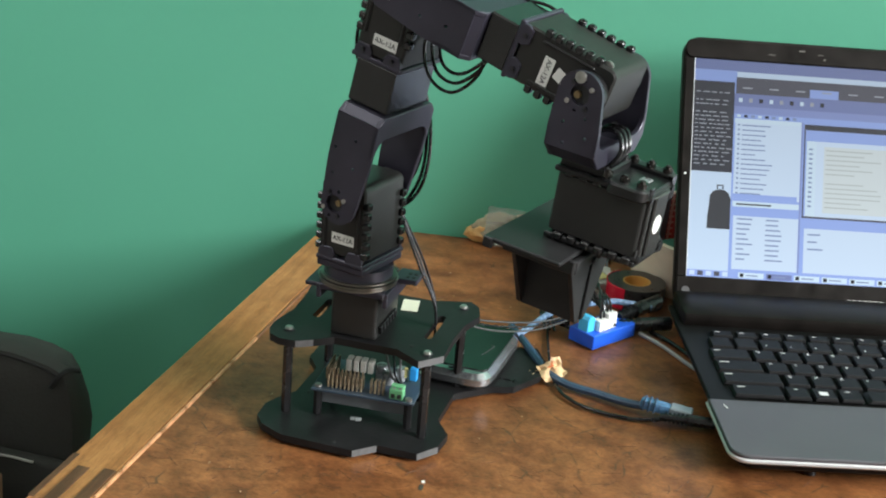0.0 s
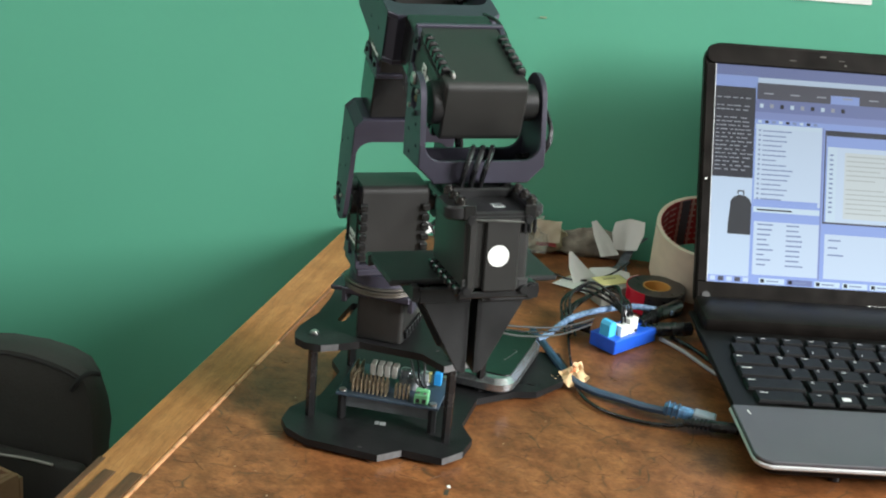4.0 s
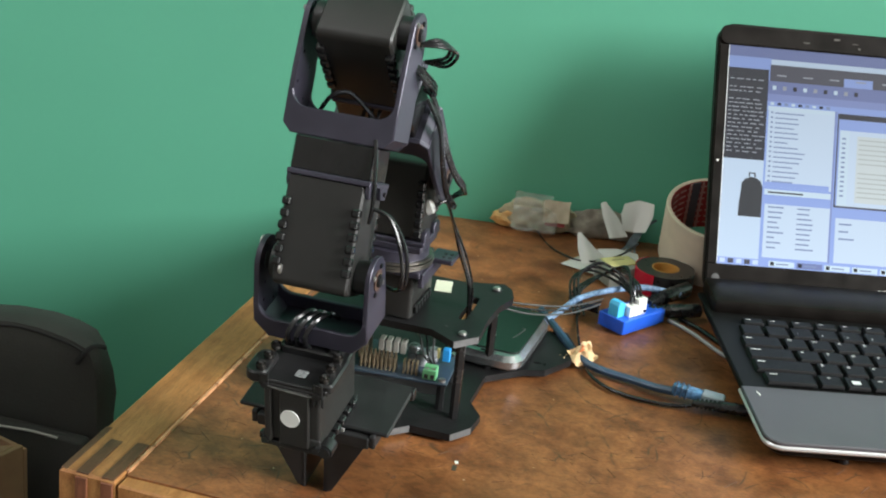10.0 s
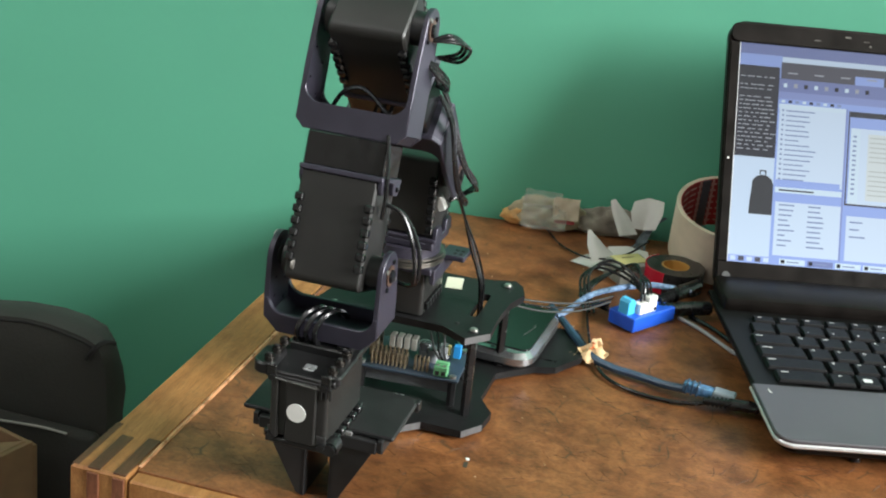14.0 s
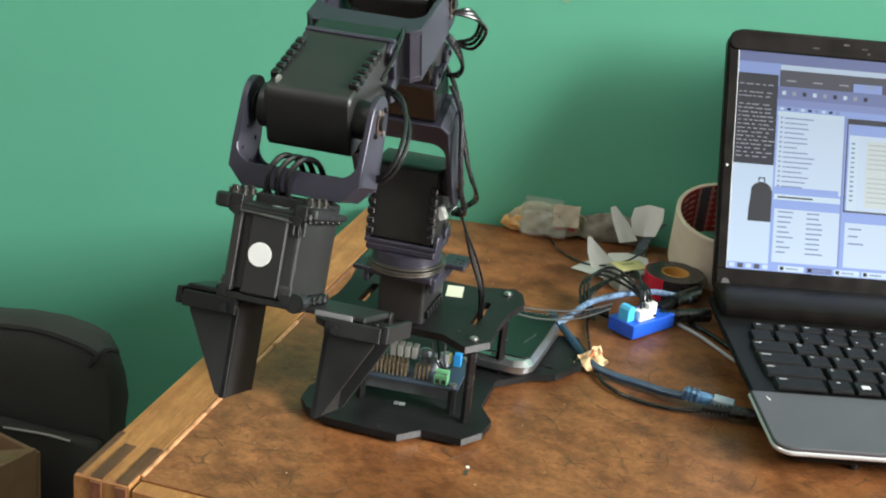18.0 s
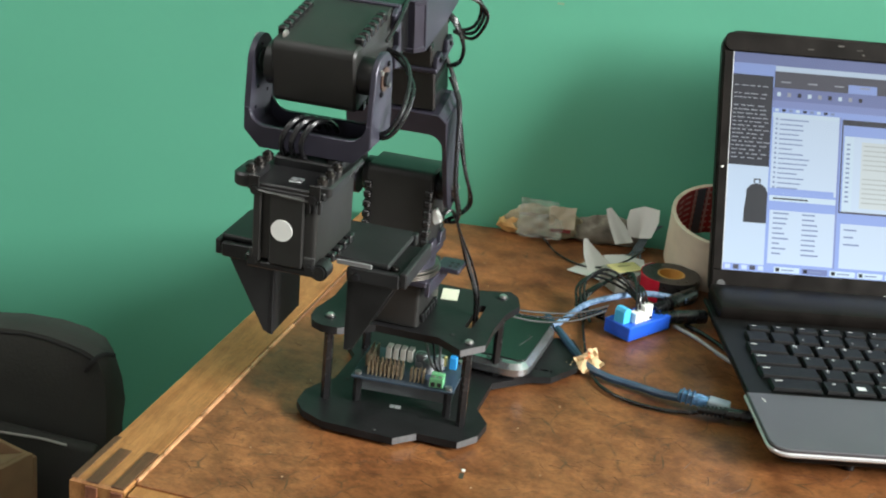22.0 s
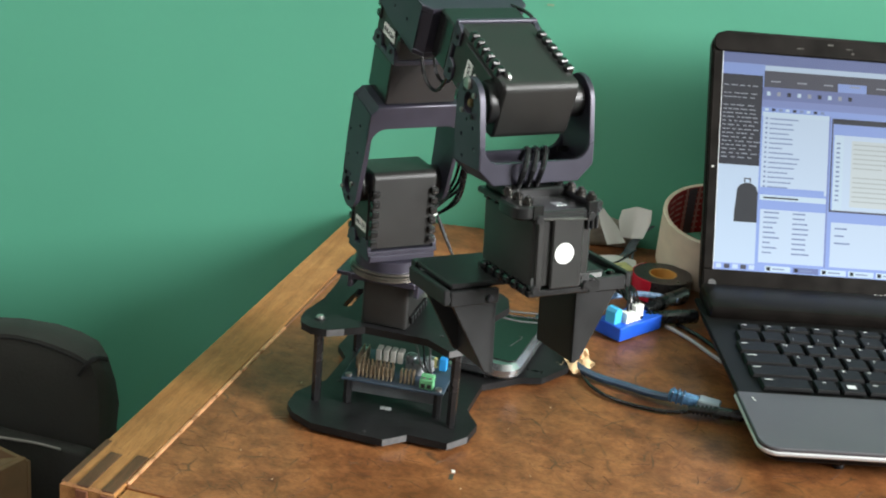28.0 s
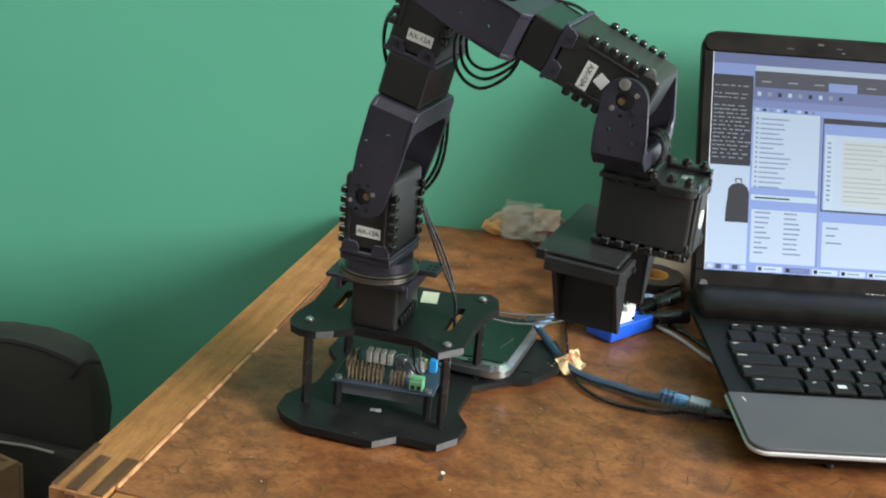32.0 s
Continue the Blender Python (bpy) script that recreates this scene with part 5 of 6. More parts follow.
for ob in list(laptop.children):
    kind = ob.name.split(".")[0]
    if kind in ("key_legend", "legend_bar", "window_legend"):
        mid = ob.matrix_basis @ (sum((Vector(c) for c in ob.bound_box), Vector()) / 8)
        cap = min(keys, key=lambda k: (k.matrix_basis.translation - mid).length)
        ob.parent, ob.matrix_basis = cap, cap.matrix_basis.inverted() @ ob.matrix_basis
    elif kind in FIELDS:
        ob.parent = screen

# ---- phone on the base plate ----
phone = thing("phone", "grey rounded phone with dark glass lying on the base plate", "phone", pose(-0.0160, 0.1690, 0.0072, 0, 0, -3))
part("case", prism(rounded(0.058, 0.092, 0.014, 6), 0.012, "z", (0, 0, 0.006), 0.0036), material("phone_chrome", (0.32, 0.33, 0.34), 0.22, 0.85, 0.15, 60), phone)
part("glass", prism(rounded(0.050, 0.080, 0.006, 4), 0.0008, "z", (0, 0.004, 0.0124), 0.0002), material("dark_glass", (0.006, 0.012, 0.009), 0.08), phone, "dark glossy screen")
part("speaker_bar", box((0.012, 0.0014, 0.0004), (0.004, -0.0395, 0.0124), 0.0001), DARKSTEEL, phone)
part("edge_mark", tube([(0.014, -0.012, 0.0129), (0.018, 0.006, 0.0129), (0.0155, 0.008, 0.0129)], 0.0003, 5), GREY_CABLE, phone)

# ---- blue connector module and its leads ----
module = thing("adapter_module", "small bright blue plastic adapter with white and blue plugs", "adapter", pose(0.0660, 0.2435, 0.0006, 0, 0, 58))
part("housing", box((0.0500, 0.0260, 0.0115), (0.0245, 0.0125, 0.00575), 0.0006), material("blue_plastic", (0.015, 0.10, 0.62), 0.35, 0, 0.08, 80), module)
part("terminal", prism([(0, 0), (0.0085, 0), (0.0085, 0.010), (0.006, 0.0125), (0.002, 0.0125), (0, 0.010)], 0.0100, "y", (0.0010, 0.0130, 0.011), 0.0004), material("sky_blue_plastic", (0.07, 0.45, 0.75), 0.4), module)
for k in range(4):
    part("white_plug", box((0.0046, 0.0080, 0.0090 + 0.004 * (k > 1)), (0.0125 + 0.0050 * k, 0.0075, 0.0154 + 0.002 * (k > 1)), 0.0005), WHITE, module)
for k in range(4):
    part("lead", tube([(0.015 + 0.004 * k, 0.008, 0.020), (0.020 + 0.003 * k, 0.014, 0.032), (0.036 + 0.006 * k, 0.034 + 0.006 * k, 0.038 - 0.005 * k), (0.040 + 0.005 * k, 0.058 + 0.005 * k, 0.022 - 0.003 * k), (0.024, 0.066 + 0.002 * k, 0.008), (0.010 - 0.004 * k, 0.054, 0.003 + 0.002 * k), (0.012, 0.036, 0.002 + 0.002 * k)], 0.0010, 6), CABLE, module)
boot = None
for k, (a, b) in enumerate((((0.0785, 0.2900, 0.0120), (0.1050, 0.3440, 0.0120)), ((0.0800, 0.2840, 0.0085), (0.1215, 0.3050, 0.0090)))):
    a, b = Vector(a), Vector(b)
    m = Matrix.Translation(a) @ (b - a).to_track_quat("X", "Z").to_matrix().to_4x4()
    boot = thing("cable_connector", "fat black ribbed cable connector behind the adapter", "connector", m, None, None, "black cable connectors")
    ln = (b - a).length
    part("shell", cyl(0.0058, ln * 0.62, (ln * 0.62, 0, 0), "x", 14, bevel=0.0012), CABLE, boot)
    part("neck", cyl(0.0040, ln * 0.36, (ln * 0.16, 0, 0), "x", 12), CABLE, boot)
    for j in range(5):
        part("ridge", cyl(0.0050, 0.0022, (ln * 0.05 + 0.0040 * j, 0, 0), "x", 12, bevel=0.0005), CABLE, boot)


def loose_cable(label, pts, r, mat):
    return thing("cable", label, "cable", None, tube(pts, r, 8), mat, "loose cables on the table")


blue = BLUE_CABLE
front = loose_cable("thick blue data cable running to the laptop side", [(0.002, 0.236, 0.012), (0.018, 0.214, 0.010), (0.034, 0.190, 0.008), (0.046, 0.176, 0.0055), (0.062, 0.168, 0.0040), (0.084, 0.163, 0.0040), (0.102, 0.1575, 0.0045), (0.118, 0.1520, 0.0070)], 0.0030, blue)
plug = thing("cable_plug", "clear blue cable plug pushed into the laptop side", "plug", pose(0.1305, 0.1510, 0.0090, 0, 4, -2))
part("boot", box((0.022, 0.0085, 0.0075), (-0.004, 0, 0), 0.002, segments=2), material("clear_blue_plastic", (0.075, 0.17, 0.30), 0.15, 0, 0.55, 220), plug)
part("shell", box((0.016, 0.0105, 0.0078), (0.014, 0, 0), 0.001), material("smoky_plastic", (0.22, 0.26, 0.28), 0.2), plug)
for k in range(3):
    part("ridge", box((0.0016, 0.0098, 0.0086), (-0.012 + 0.0038 * k, 0, 0), 0.0005), blue, plug)
loose_cable("thin black power cable on the table", [(0.050, 0.172, 0.002), (0.060, 0.156, 0.0016), (0.076, 0.144, 0.0016), (0.100, 0.139, 0.0016), (0.124, 0.1395, 0.0030), (0.138, 0.1412, 0.0070)], 0.0014, CABLE)
jack = thing("power_plug", "black ribbed power plug in the laptop side", "plug", pose(0.1510, 0.1430, 0.0072, 0, 0, 8))
part("barrel", cyl(0.0042, 0.022, (0.008, 0, 0), "x", 14, bevel=0.001), CABLE, jack)
part("neck", cyl(0.0024, 0.020, (-0.010, 0, 0), "x", 12), CABLE, jack)
for k in range(6):
    part("ridge", cyl(0.0042 - 0.0001 * k, 0.0017, (-0.0015 - 0.0029 * k, 0, 0), "x", 14, bevel=0.0004), CABLE, jack)
wrap = thing("tape_scrap", "crumpled scrap of tan tape round the blue cable", "tape", pose(0.0455, 0.1790, 0.0015, 0, 0, 30))
TAN = material("tan_tape", (0.56, 0.38, 0.20), 0.55, 0, 0.25, 120, 0.2, 300)


def crumple(w, h, seed, lift, n=7):
    """A creased scrap of sheet with some thickness."""
    r = random.Random(seed)
    bm = bmesh.new()
    grid = [[bm.verts.new(((i / (n - 1) - 0.5) * w + r.uniform(-1, 1) * w * 0.03, (j / (n - 1) - 0.5) * h + r.uniform(-1, 1) * h * 0.03, lift * (0.5 + 0.5 * math.sin(i * 1.7 + seed) * math.cos(j * 1.3 + seed * 2)) + r.uniform(0, 1) * lift * 0.3)) for j in range(n)] for i in range(n)]
    for i in range(n - 1):
        for j in range(n - 1):
            bm.faces.new((grid[i][j], grid[i + 1][j], grid[i + 1][j + 1], grid[i][j + 1]))
    up = bmesh.ops.extrude_face_region(bm, geom=list(bm.faces))
    bmesh.ops.translate(bm, verts=[v for v in up["geom"] if isinstance(v, bmesh.types.BMVert)], vec=(0, 0, 0.0005))
    return bm


part("scrap", moved(crumple(0.019, 0.014, 3, 0.005), pose(0, 0, 0.004, 28, -10, 15)), TAN, wrap)
part("scrap_fold", moved(crumple(0.010, 0.014, 8, 0.003), pose(0.004, 0.004, 0.007, 62, 12, 30)), TAN, wrap, "upturned tan flap")
for k in range(3):
    part("print_mark", moved(box((0.0055 - 0.0012 * k, 0.0010, 0.0004)), pose(-0.001 + 0.0012 * k, -0.002 + 0.0022 * k, 0.0105 + 0.0010 * k, 28, -10, 20 + 50 * k)), material("orange_print", (0.55, 0.15, 0.05), 0.5) if k == 0 else bpy.data.materials["orange_print"], wrap)
part("scrap_tail", moved(crumple(0.014, 0.006, 7, 0.003), pose(-0.013, 0.000, 0.002, 0, 0, 20)), TAN, wrap)

for k in range(3):
    loose_cable("thin grey servo wires leaving the base", [(-0.016, 0.118 + 0.004 * k, 0.060), (0.006, 0.150 + 0.006 * k, 0.044 + 0.001 * k), (0.028, 0.196 + 0.008 * k, 0.030), (0.045, 0.250 + 0.006 * k, 0.020)], 0.0007, GREY_CABLE if k != 1 else CABLE)
loose_cable("clear blue braided cable behind the adapter", [(0.010, 0.220, 0.012), (0.0164, 0.230, 0.015), (0.0251, 0.263, 0.015), (0.0396, 0.284, 0.016), (0.0593, 0.304, 0.016), (0.0742, 0.3125, 0.016), (0.100, 0.322, 0.012)], 0.0025, material("clear_blue_cable", (0.15, 0.23, 0.36), 0.2, 0, 0.5, 260))
loose_cable("pale grey cable lying beside the laptop", [(0.096, 0.290, 0.0015), (0.116, 0.274, 0.0015), (0.1372, 0.2508, 0.0015), (0.146, 0.242, 0.0015)], 0.0016, material("pale_grey_cable", (0.33, 0.33, 0.32), 0.4))
loose_cable("black cable lying beside the laptop", [(0.104, 0.296, 0.0020), (0.122, 0.282, 0.0020), (0.140, 0.262, 0.0020)], 0.0018, CABLE)
loose_cable("thin black cable under the blue cable", [(0.022, 0.290, 0.0012), (0.026, 0.266, 0.0012), (0.0305, 0.244, 0.0012), (0.0377, 0.2135, 0.0012), (0.044, 0.190, 0.0012)], 0.0011, CABLE)
loose_cable("thin black wire hanging along the wall", [(-0.042, 0.430, 0.002), (-0.020, 0.395, 0.002), (0.010, 0.378, 0.003), (0.036, 0.390, 0.008), (0.052, 0.405, 0.018)], 0.0009, CABLE)
for k in range(3):
    loose_cable("black wire loop on the table", [(0.024 + 0.004 * k, 0.262, 0.003), (0.014 + 0.003 * k, 0.290, 0.018 + 0.002 * k), (0.026 + 0.003 * k, 0.304 + 0.002 * k, 0.025 + 0.003 * k), (0.050, 0.300, 0.021 + 0.004 * k), (0.066 + 0.002 * k, 0.284, 0.018), (0.078, 0.268, 0.014)], 0.0012, CABLE)

# ---- tape rolls, papers, bag by the wall ----
def ring(ro, ri, h, z, seg=48, bevel=0.0):
    bm = bmesh.new()
    loops = []
    for r, zz in ((ro, z), (ro, z + h), (ri, z + h), (ri, z)):
        loops.append([bm.verts.new((r * math.cos(a), r * math.sin(a), zz)) for a in np.linspace(0, 2 * math.pi, seg, endpoint=False)])
    for a, b in zip(loops, loops[1:] + loops[:1]):
        for k in range(seg):
            bm.faces.new((a[k], a[(k + 1) % seg], b[(k + 1) % seg], b[k]))
    return bm


black_tape = thing("tape_roll", "roll of black insulating tape in red film", "tape roll", pose(0.0820, 0.3580, 0.0002))
part("tape", ring(0.0245, 0.0118, 0.0185, 0.0), material("black_tape", (0.022, 0.019, 0.018), 0.3, 0, 0.2, 200), black_tape)
part("core", ring(0.0118, 0.0105, 0.0187, 0.0), material("orange_core", (0.55, 0.27, 0.06), 0.5, 0, 0.15, 100), black_tape, "orange cardboard core")
part("film", prism([(0.0248 * math.cos(a), 0.0248 * math.sin(a)) for a in np.linspace(2.3, 4.45, 20)] + [(0.0256 * math.cos(a), 0.0256 * math.sin(a)) for a in np.linspace(4.45, 2.3, 20)], 0.0185, "z", (0, 0, 0.0095)), material("red_film", (0.52, 0.012, 0.035), 0.10), black_tape, "glossy red film")
RB = 0.0470
big = thing("packing_tape_roll", "wide cream tape roll with red printed lining", "tape roll", pose(0.1145, 0.4230, 0.0132, 16, 0, 9))
part("tape", ring(RB, RB - 0.0035, 0.050, 0.0), material("cream_tape", (0.66, 0.55, 0.42), 0.45, 0, 0.12, 40), big)
part("lining", ring(RB - 0.0036, RB - 0.0042, 0.0495, 0.0002), material("red_lining", (0.42, 0.05, 0.05), 0.55, 0, 0.15, 60), big, "dull red printed inner lining")
PRINT = material("pale_print", (0.62, 0.42, 0.36), 0.6)
for k in range(7):
    for j in range(10):
        part("print_bar", moved(box((0.0006, 0.0075, 0.0014), (0, 0, 0)), Matrix.Rotation(0.5 + 0.24 * j, 4, "Z") @ Matrix.Translation((RB - 0.0046, 0, 0.006 + 0.0064 * k))), PRINT, big)
for a, w, mat in ((2.08, 0.008, material("grey_print", (0.10, 0.13, 0.15), 0.5)), (1.93, 0.0018, PRINT), (2.23, 0.0018, PRINT)):
    part("printed_stripe", moved(box((0.0006, w, 0.049), (0, 0, 0)), Matrix.Rotation(a, 4, "Z") @ Matrix.Translation((RB - 0.0050, 0, 0.0250))), mat, big)

PAPER = material("white_paper", (0.62, 0.61, 0.58), 0.75, 0, 0.06, 40)


def leaf(label, rows, name="paper_scrap", category="paper", mat=None):
    """A curved thin sheet through rows of corner points, smoothed along each row."""
    bm = bmesh.new()
    lines = []
    for row in rows:
        pts = [Vector(p) for p in row]
        fine = []
        for a, b in zip(pts, pts[1:]):
            fine += [a.lerp(b, k / 4) for k in range(4)]
        lines.append([bm.verts.new(p) for p in fine + [pts[-1]]])
    for a, b in zip(lines, lines[1:]):
        for k in range(len(a) - 1):
            bm.faces.new((a[k], a[k + 1], b[k + 1], b[k]))
    bmesh.ops.recalc_face_normals(bm, faces=bm.faces)
    out = bmesh.ops.extrude_face_region(bm, geom=list(bm.faces))
    bmesh.ops.translate(bm, verts=[v for v in out["geom"] if isinstance(v, bmesh.types.BMVert)], vec=(0.0003, 0.0003, 0.0004))
    return thing(name, label, category, None, bm, mat or PAPER, "" if mat else "paper scraps by the wall")


leaf("folded white paper lying flat on the table", [[(-0.008, 0.368, 0.0006), (0.010, 0.362, 0.0010), (0.030, 0.356, 0.0010)], [(0.002, 0.392, 0.0006), (0.016, 0.392, 0.0040), (0.036, 0.388, 0.0010)]])
leaf("pointed white paper flap standing up from a fold", [[(0.000, 0.388, 0.024), (0.003, 0.388, 0.0245), (0.005, 0.3885, 0.022)], [(0.003, 0.380, 0.013), (0.008, 0.384, 0.014), (0.016, 0.390, 0.012)], [(0.010, 0.372, 0.001), (0.018, 0.380, 0.004), (0.030, 0.392, 0.001)]])
leaf("pointed white paper flap by the wall", [[(0.010, 0.436, 0.038), (0.014, 0.436, 0.040), (0.017, 0.436, 0.037)], [(0.014, 0.431, 0.028), (0.021, 0.434, 0.027), (0.028, 0.438, 0.025)], [(0.024, 0.421, 0.012), (0.032, 0.428, 0.012), (0.038, 0.434, 0.012)]])
leaf("upright sheet of white paper by the wall", [[(0.030, 0.446, 0.038), (0.042, 0.450, 0.042), (0.056, 0.449, 0.041)], [(0.029, 0.440, 0.030), (0.043, 0.446, 0.029), (0.057, 0.444, 0.031)], [(0.033, 0.434, 0.017), (0.042, 0.440, 0.015), (0.053, 0.437, 0.018)]])
leaf("torn white paper strip on the table", [[(0.018, 0.400, 0.008), (0.034, 0.404, 0.010), (0.052, 0.410, 0.006)], [(0.022, 0.388, 0.001), (0.038, 0.392, 0.004), (0.056, 0.396, 0.001)]])
leaf("loose white paper under the cables", [[(0.050, 0.394, 0.006), (0.060, 0.398, 0.010), (0.074, 0.398, 0.004)], [(0.054, 0.376, 0.001), (0.066, 0.380, 0.003), (0.078, 0.386, 0.001)]])
ribbon = leaf("frayed slate-grey ribbon cable end lying over the papers", [[(0.0371, 0.4321, 0.003), (0.0401, 0.4400, 0.010), (0.0467, 0.4480, 0.018), (0.0578, 0.4520, 0.026)], [(0.0462, 0.4381, 0.003), (0.0483, 0.4420, 0.010), (0.0518, 0.4490, 0.018), (0.0608, 0.4510, 0.026)]], "ribbon_cable", "cable", material("slate_ribbon", (0.10, 0.13, 0.15), 0.5, 0, 0.4, 200))
for k in range(4):
    part("strand", tube([(0.0405 + 0.002 * k, 0.4345 + 0.0012 * k, 0.004), (0.0375 + 0.003 * k, 0.4270 + 0.001 * k, 0.0035), (0.0350 + 0.0042 * k, 0.4215 + 0.001 * k, 0.0015)], 0.0009, 6), bpy.data.materials["slate_ribbon"], ribbon)
card = thing("card_box", "small grey box with a yellow card on top", "box", pose(0.0440, 0.3560, 0.0002, 0, 0, 40))
part("body", box((0.034, 0.026, 0.016), (0, 0, 0.0080), 0.001), material("grey_box", (0.24, 0.25, 0.22), 0.4, 0, 0.2, 80), card)
part("card", box((0.027, 0.018, 0.0010), (0, 0.002, 0.0167), 0.0002), material("yellow_card", (0.52, 0.47, 0.20), 0.6, 0, 0.12, 80), card)
part("print_bar", box((0.012, 0.002, 0.0002), (0, 0.004, 0.0174)), material("card_print", (0.25, 0.22, 0.10), 0.6), card)


def lump(size, seed, cuts=18, rough=0.35):
    """A soft creased bundle."""
    bm = bmesh.new()
    bmesh.ops.create_uvsphere(bm, u_segments=cuts * 2, v_segments=cuts, radius=1)
    off = Vector((seed * 3.1, seed * 1.7, 0))
    for v in bm.verts:
        n = noise.noise(v.co * 1.6 + off) * rough + noise.noise(v.co * 4.5 + off) * rough * 0.5 + abs(noise.noise(v.co * 9 + off)) * rough * 0.25
        v.co = v.co * (1 + n)
        v.co = Vector((v.co.x * size[0] / 2, v.co.y * size[1] / 2, max(v.co.z, -0.75) * size[2] / 2 + size[2] * 0.375))
    return bm


bag_thing = thing("plastic_bag", "crumpled clear plastic bag holding tan packets by the wall", "bag", pose(-0.046, 0.4440, 0.0005, 0, 0, 9))
part("wrap", lump((0.070, 0.018, 0.031), 3), material("cloudy_plastic", (0.34, 0.31, 0.20), 0.18, 0, 0.3, 120, 0.4, 150), bag_thing)
part("tan_end", moved(lump((0.024, 0.015, 0.017), 7), Matrix.Translation((-0.029, -0.001, 0))), material("tan_packet", (0.62, 0.36, 0.13), 0.4, 0, 0.25, 120), bag_thing, "tan paper end")
part("paper_label", moved(crumple(0.024, 0.020, 14, 0.003), pose(0.016, -0.0095, 0.0215, 76, 0, 4)), material("cream_label", (0.50, 0.44, 0.32), 0.6, 0, 0.1, 60), bag_thing)
film_mat = material("clear_film", (0.55, 0.56, 0.50), 0.22, 0, 0.1, 200, 0.3, 150)
film_mat.node_tree.nodes["Principled BSDF"].inputs["Alpha"].default_value = 0.20
part("film", moved(crumple(0.034, 0.016, 21, 0.004, 9), pose(-0.006, -0.006, 0.0265, 70, 0, -6)), film_mat, bag_thing, "thin clear plastic film")
part("film", moved(crumple(0.040, 0.022, 23, 0.006, 9), pose(-0.003, -0.0125, 0.0115, 62, 0, 0)), film_mat, bag_thing)
part("red_strip", moved(crumple(0.018, 0.004, 25, 0.001), pose(0.016, -0.0105, 0.0095, 70, 0, 4)), material("red_print_strip", (0.30, 0.03, 0.03), 0.5), bag_thing, "dark red printed strip")
thing("brown_packet", "dull brown crumpled packet lying along the wall", "packet", pose(0.014, 0.4530, 0.0005, 0, 0, 9), lump((0.066, 0.016, 0.027), 5), material("dull_brown_cloth", (0.20, 0.18, 0.14), 0.8, 0, 0.3, 90, 0.4, 200))

# ---- chair with a box beside the table ----
CLOTH = material("dark_green_cloth", (0.019, 0.0195, 0.0165), 0.85, 0, 0.2, 25, 0.25, 400)
chair = thing("armchair", "dark grey-green upholstered chair back beside the table", "chair", pose(-0.55, 0.30, FLOOR_Z))
# back cushion: a front panel inside a seam, a rounded band behind it
OUTER = [(0.190, 0.02), (0.206, 0.45), (0.204, 0.5894), (0.2064, 0.6129), (0.2033, 0.6327), (0.1955, 0.6554), (0.188, 0.6665), (0.1713, 0.6721), (0.149, 0.6746), (0.1168, 0.6732), (0.0824, 0.6677), (-0.05, 0.662), (-0.25, 0.61), (-0.26, 0.02)]
INNER = [(0.195, 0.02), (0.208, 0.45), (0.212, 0.600), (0.212, 0.632), (0.210, 0.652), (0.204, 0.6703), (0.1915, 0.6755), (0.1772, 0.6785), (0.159, 0.681), (0.1372, 0.6813), (0.1096, 0.678), (-0.03, 0.668), (-0.24, 0.60), (-0.25, 0.02)]
bm = bmesh.new()
rings = []
for pts, f, y in ((OUTER, 0.80, -0.050), (OUTER, 0.90, -0.066), (OUTER, 0.965, -0.080), (OUTER, 1.0, -0.0925), (INNER, 1.0, -0.124), (INNER, 0.992, -0.1335), (INNER, 0.975, -0.1350), (INNER, 0.90, -0.1385), (INNER, 0.55, -0.1400)):
    rings.append([bm.verts.new((0.02 + (x - 0.02) * f, y, 0.36 + (z - 0.36) * f)) for x, z in pts])
for a, b in zip(rings, rings[1:]):
    for k in range(len(a)):
        bm.faces.new((a[k], a[(k + 1) % len(a)], b[(k + 1) % len(a)], b[k]))
bm.faces.new(rings[0][::-1])
bm.faces.new(rings[-1])
bmesh.ops.recalc_face_normals(bm, faces=bm.faces)
part("backrest", bm, CLOTH, chair)
SEAM_FOLD = material("dark_seam_and_fold_shade", (0.004, 0.004, 0.004), 0.9)
part("piping", tube([(x * 0.982 + 0.0004, -0.1345, 0.36 + (z - 0.36) * 0.982) for x, z in INNER[5:13]], 0.0010, 6), SEAM_FOLD, chair, "sunken dark seam")
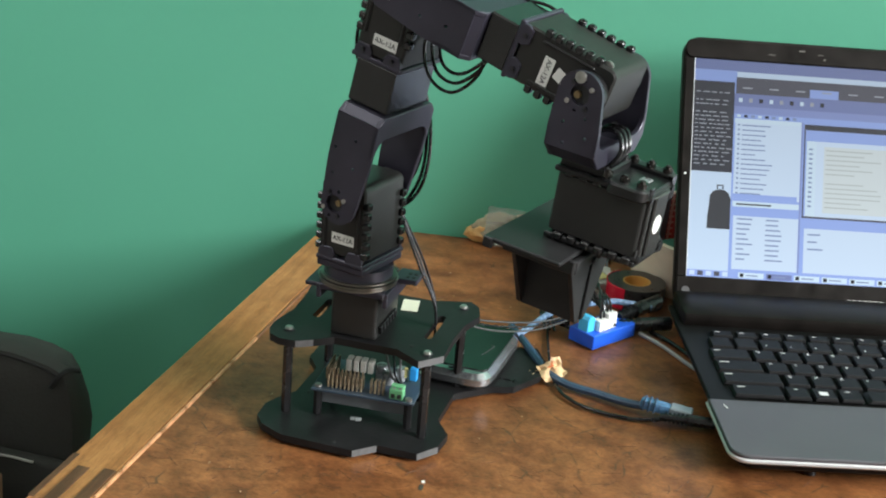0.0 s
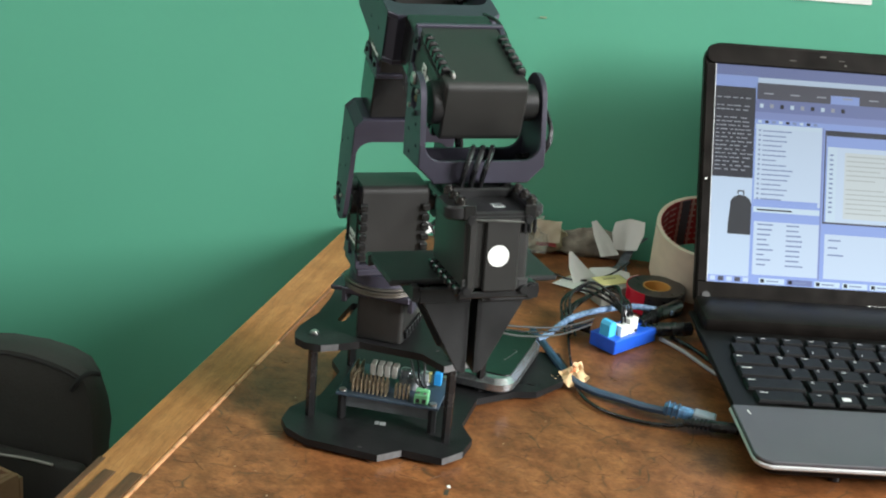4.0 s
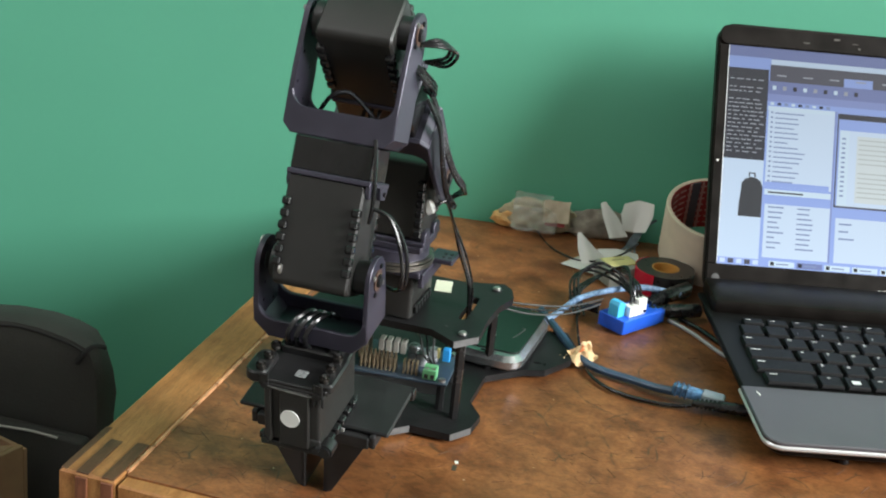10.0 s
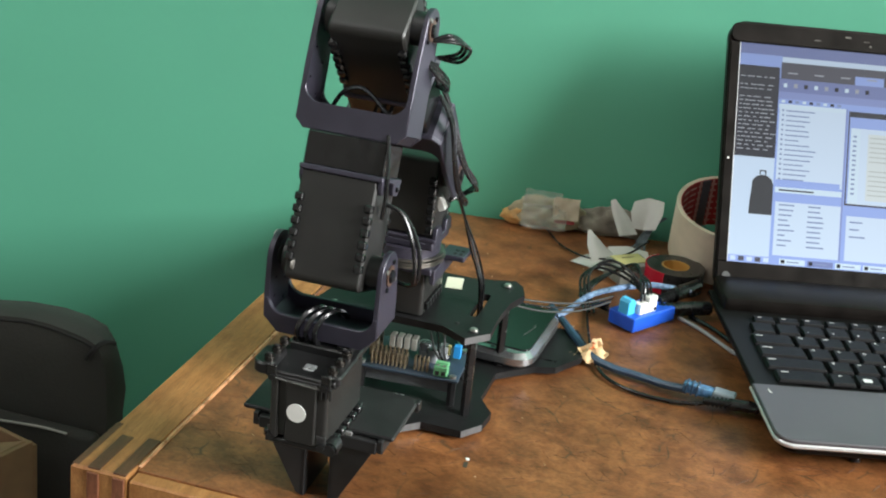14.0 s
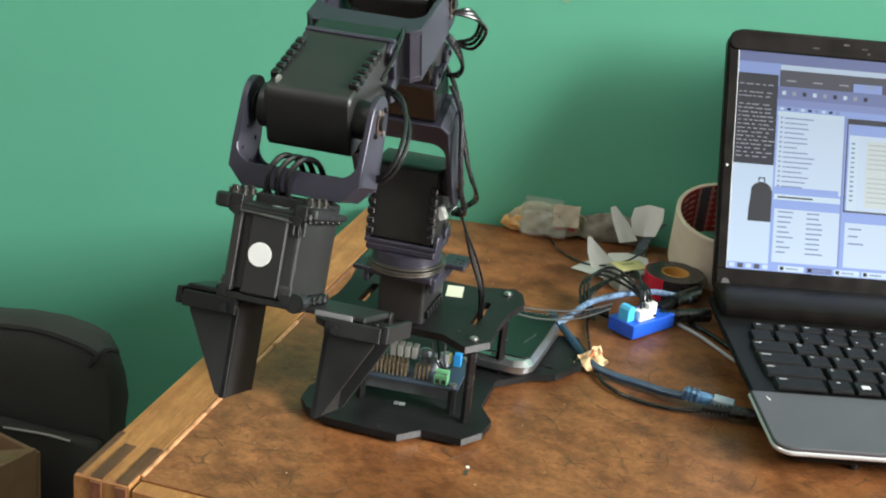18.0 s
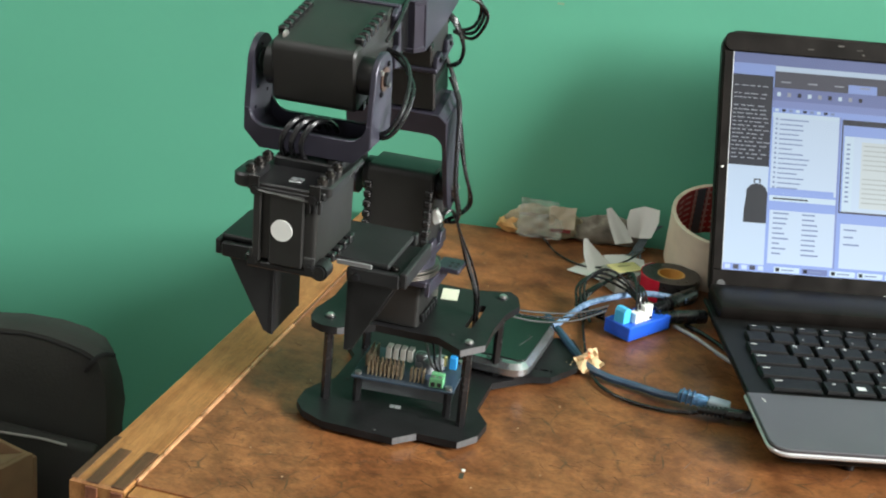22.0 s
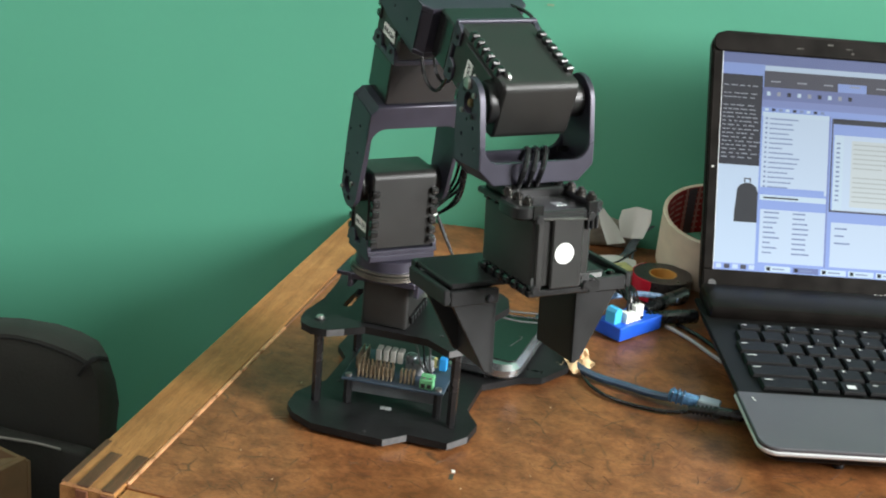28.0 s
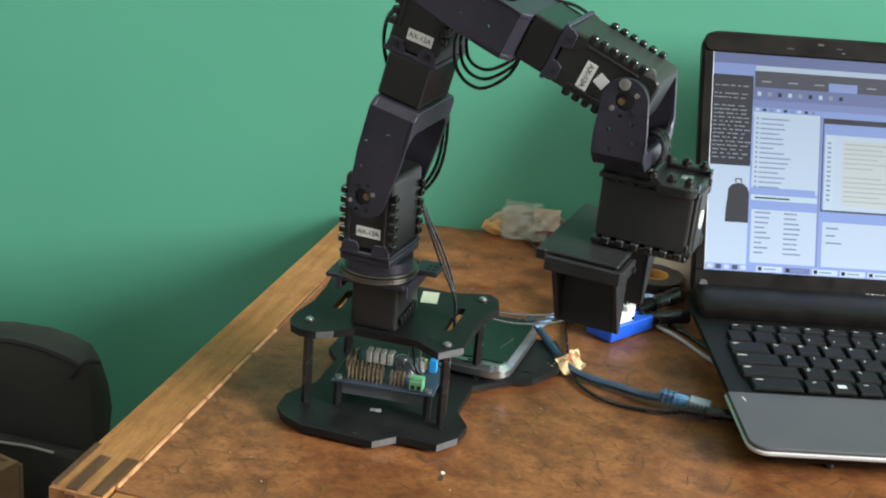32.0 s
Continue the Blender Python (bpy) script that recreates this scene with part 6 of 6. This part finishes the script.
# dark tube stands in for the shade inside the cloth fold
part("crease", tube([(0.1935, -0.1365, 0.6560), (0.1995, -0.1355, 0.6650), (0.2050, -0.1280, 0.6700), (0.2085, -0.1170, 0.6650)], 0.0022, 6), SEAM_FOLD, chair, "corner fold, its shade drawn as a dark tube")
part("cushion", box((0.468, 0.014, 0.184), (-0.025, -0.1445, 0.5020), 0.005, segments=3), CLOTH, chair, "dark cloth cushion with a pale hem")
part("hem", tube([(0.1228, -0.1512, 0.5900), (0.1450, -0.1514, 0.5920), (0.1636, -0.1514, 0.5932), (0.1846, -0.1512, 0.5925)], 0.0011, 6), material("grey_hem", (0.30, 0.30, 0.27), 0.7), chair, "pale hem edge")
part("seat", box((0.50, 0.46, 0.10), (-0.03, -0.37, 0.36), 0.03, segments=3), CLOTH, chair)
for x in (-0.23, 0.13):
    for y in (-0.56, -0.10):
        part("leg", cyl(0.018, 0.31, (x, y, 0.155), "z", 12, r2=0.022), DARKWOOD, chair)
carton = thing("cardboard_box", "brown cardboard box with a sunken flap standing on the chair", "box", pose(-0.3608, 0.0965, FLOOR_Z + 0.4105, 0, 0, -16.7))
CARD = material("cardboard", (0.17, 0.098, 0.048), 0.8, 0, 0.15, 40, 0.1, 200)
HC = 0.2045
for w, d, x, y in ((0.24, 0.004, -0.12, -0.216), (0.24, 0.004, -0.12, -0.002), (0.004, 0.210, -0.002, -0.109), (0.004, 0.210, -0.238, -0.109)):
    part("side", box((w, d, HC - (0.004 if w > 0.1 else 0)), (x, y, HC / 2 - (0.002 if w > 0.1 else 0)), 0.0006), CARD, carton)
part("flap", moved(box((0.112, 0.205, 0.003), (-0.0565, 0, 0), 0.0005), Matrix.Translation((-0.0045, -0.109, HC - 0.0015)) @ Matrix.Rotation(radians(-24), 4, "Y")), CARD, carton, "tan flap folded inwards")
part("flap", moved(box((0.112, 0.205, 0.003), (0.0565, 0, 0), 0.0005), Matrix.Translation((-0.2355, -0.109, HC - 0.0015)) @ Matrix.Rotation(radians(24), 4, "Y")), CARD, carton)
part("bottom", box((0.23, 0.209, 0.003), (-0.12, -0.109, 0.0017)), CARD, carton)
motions()
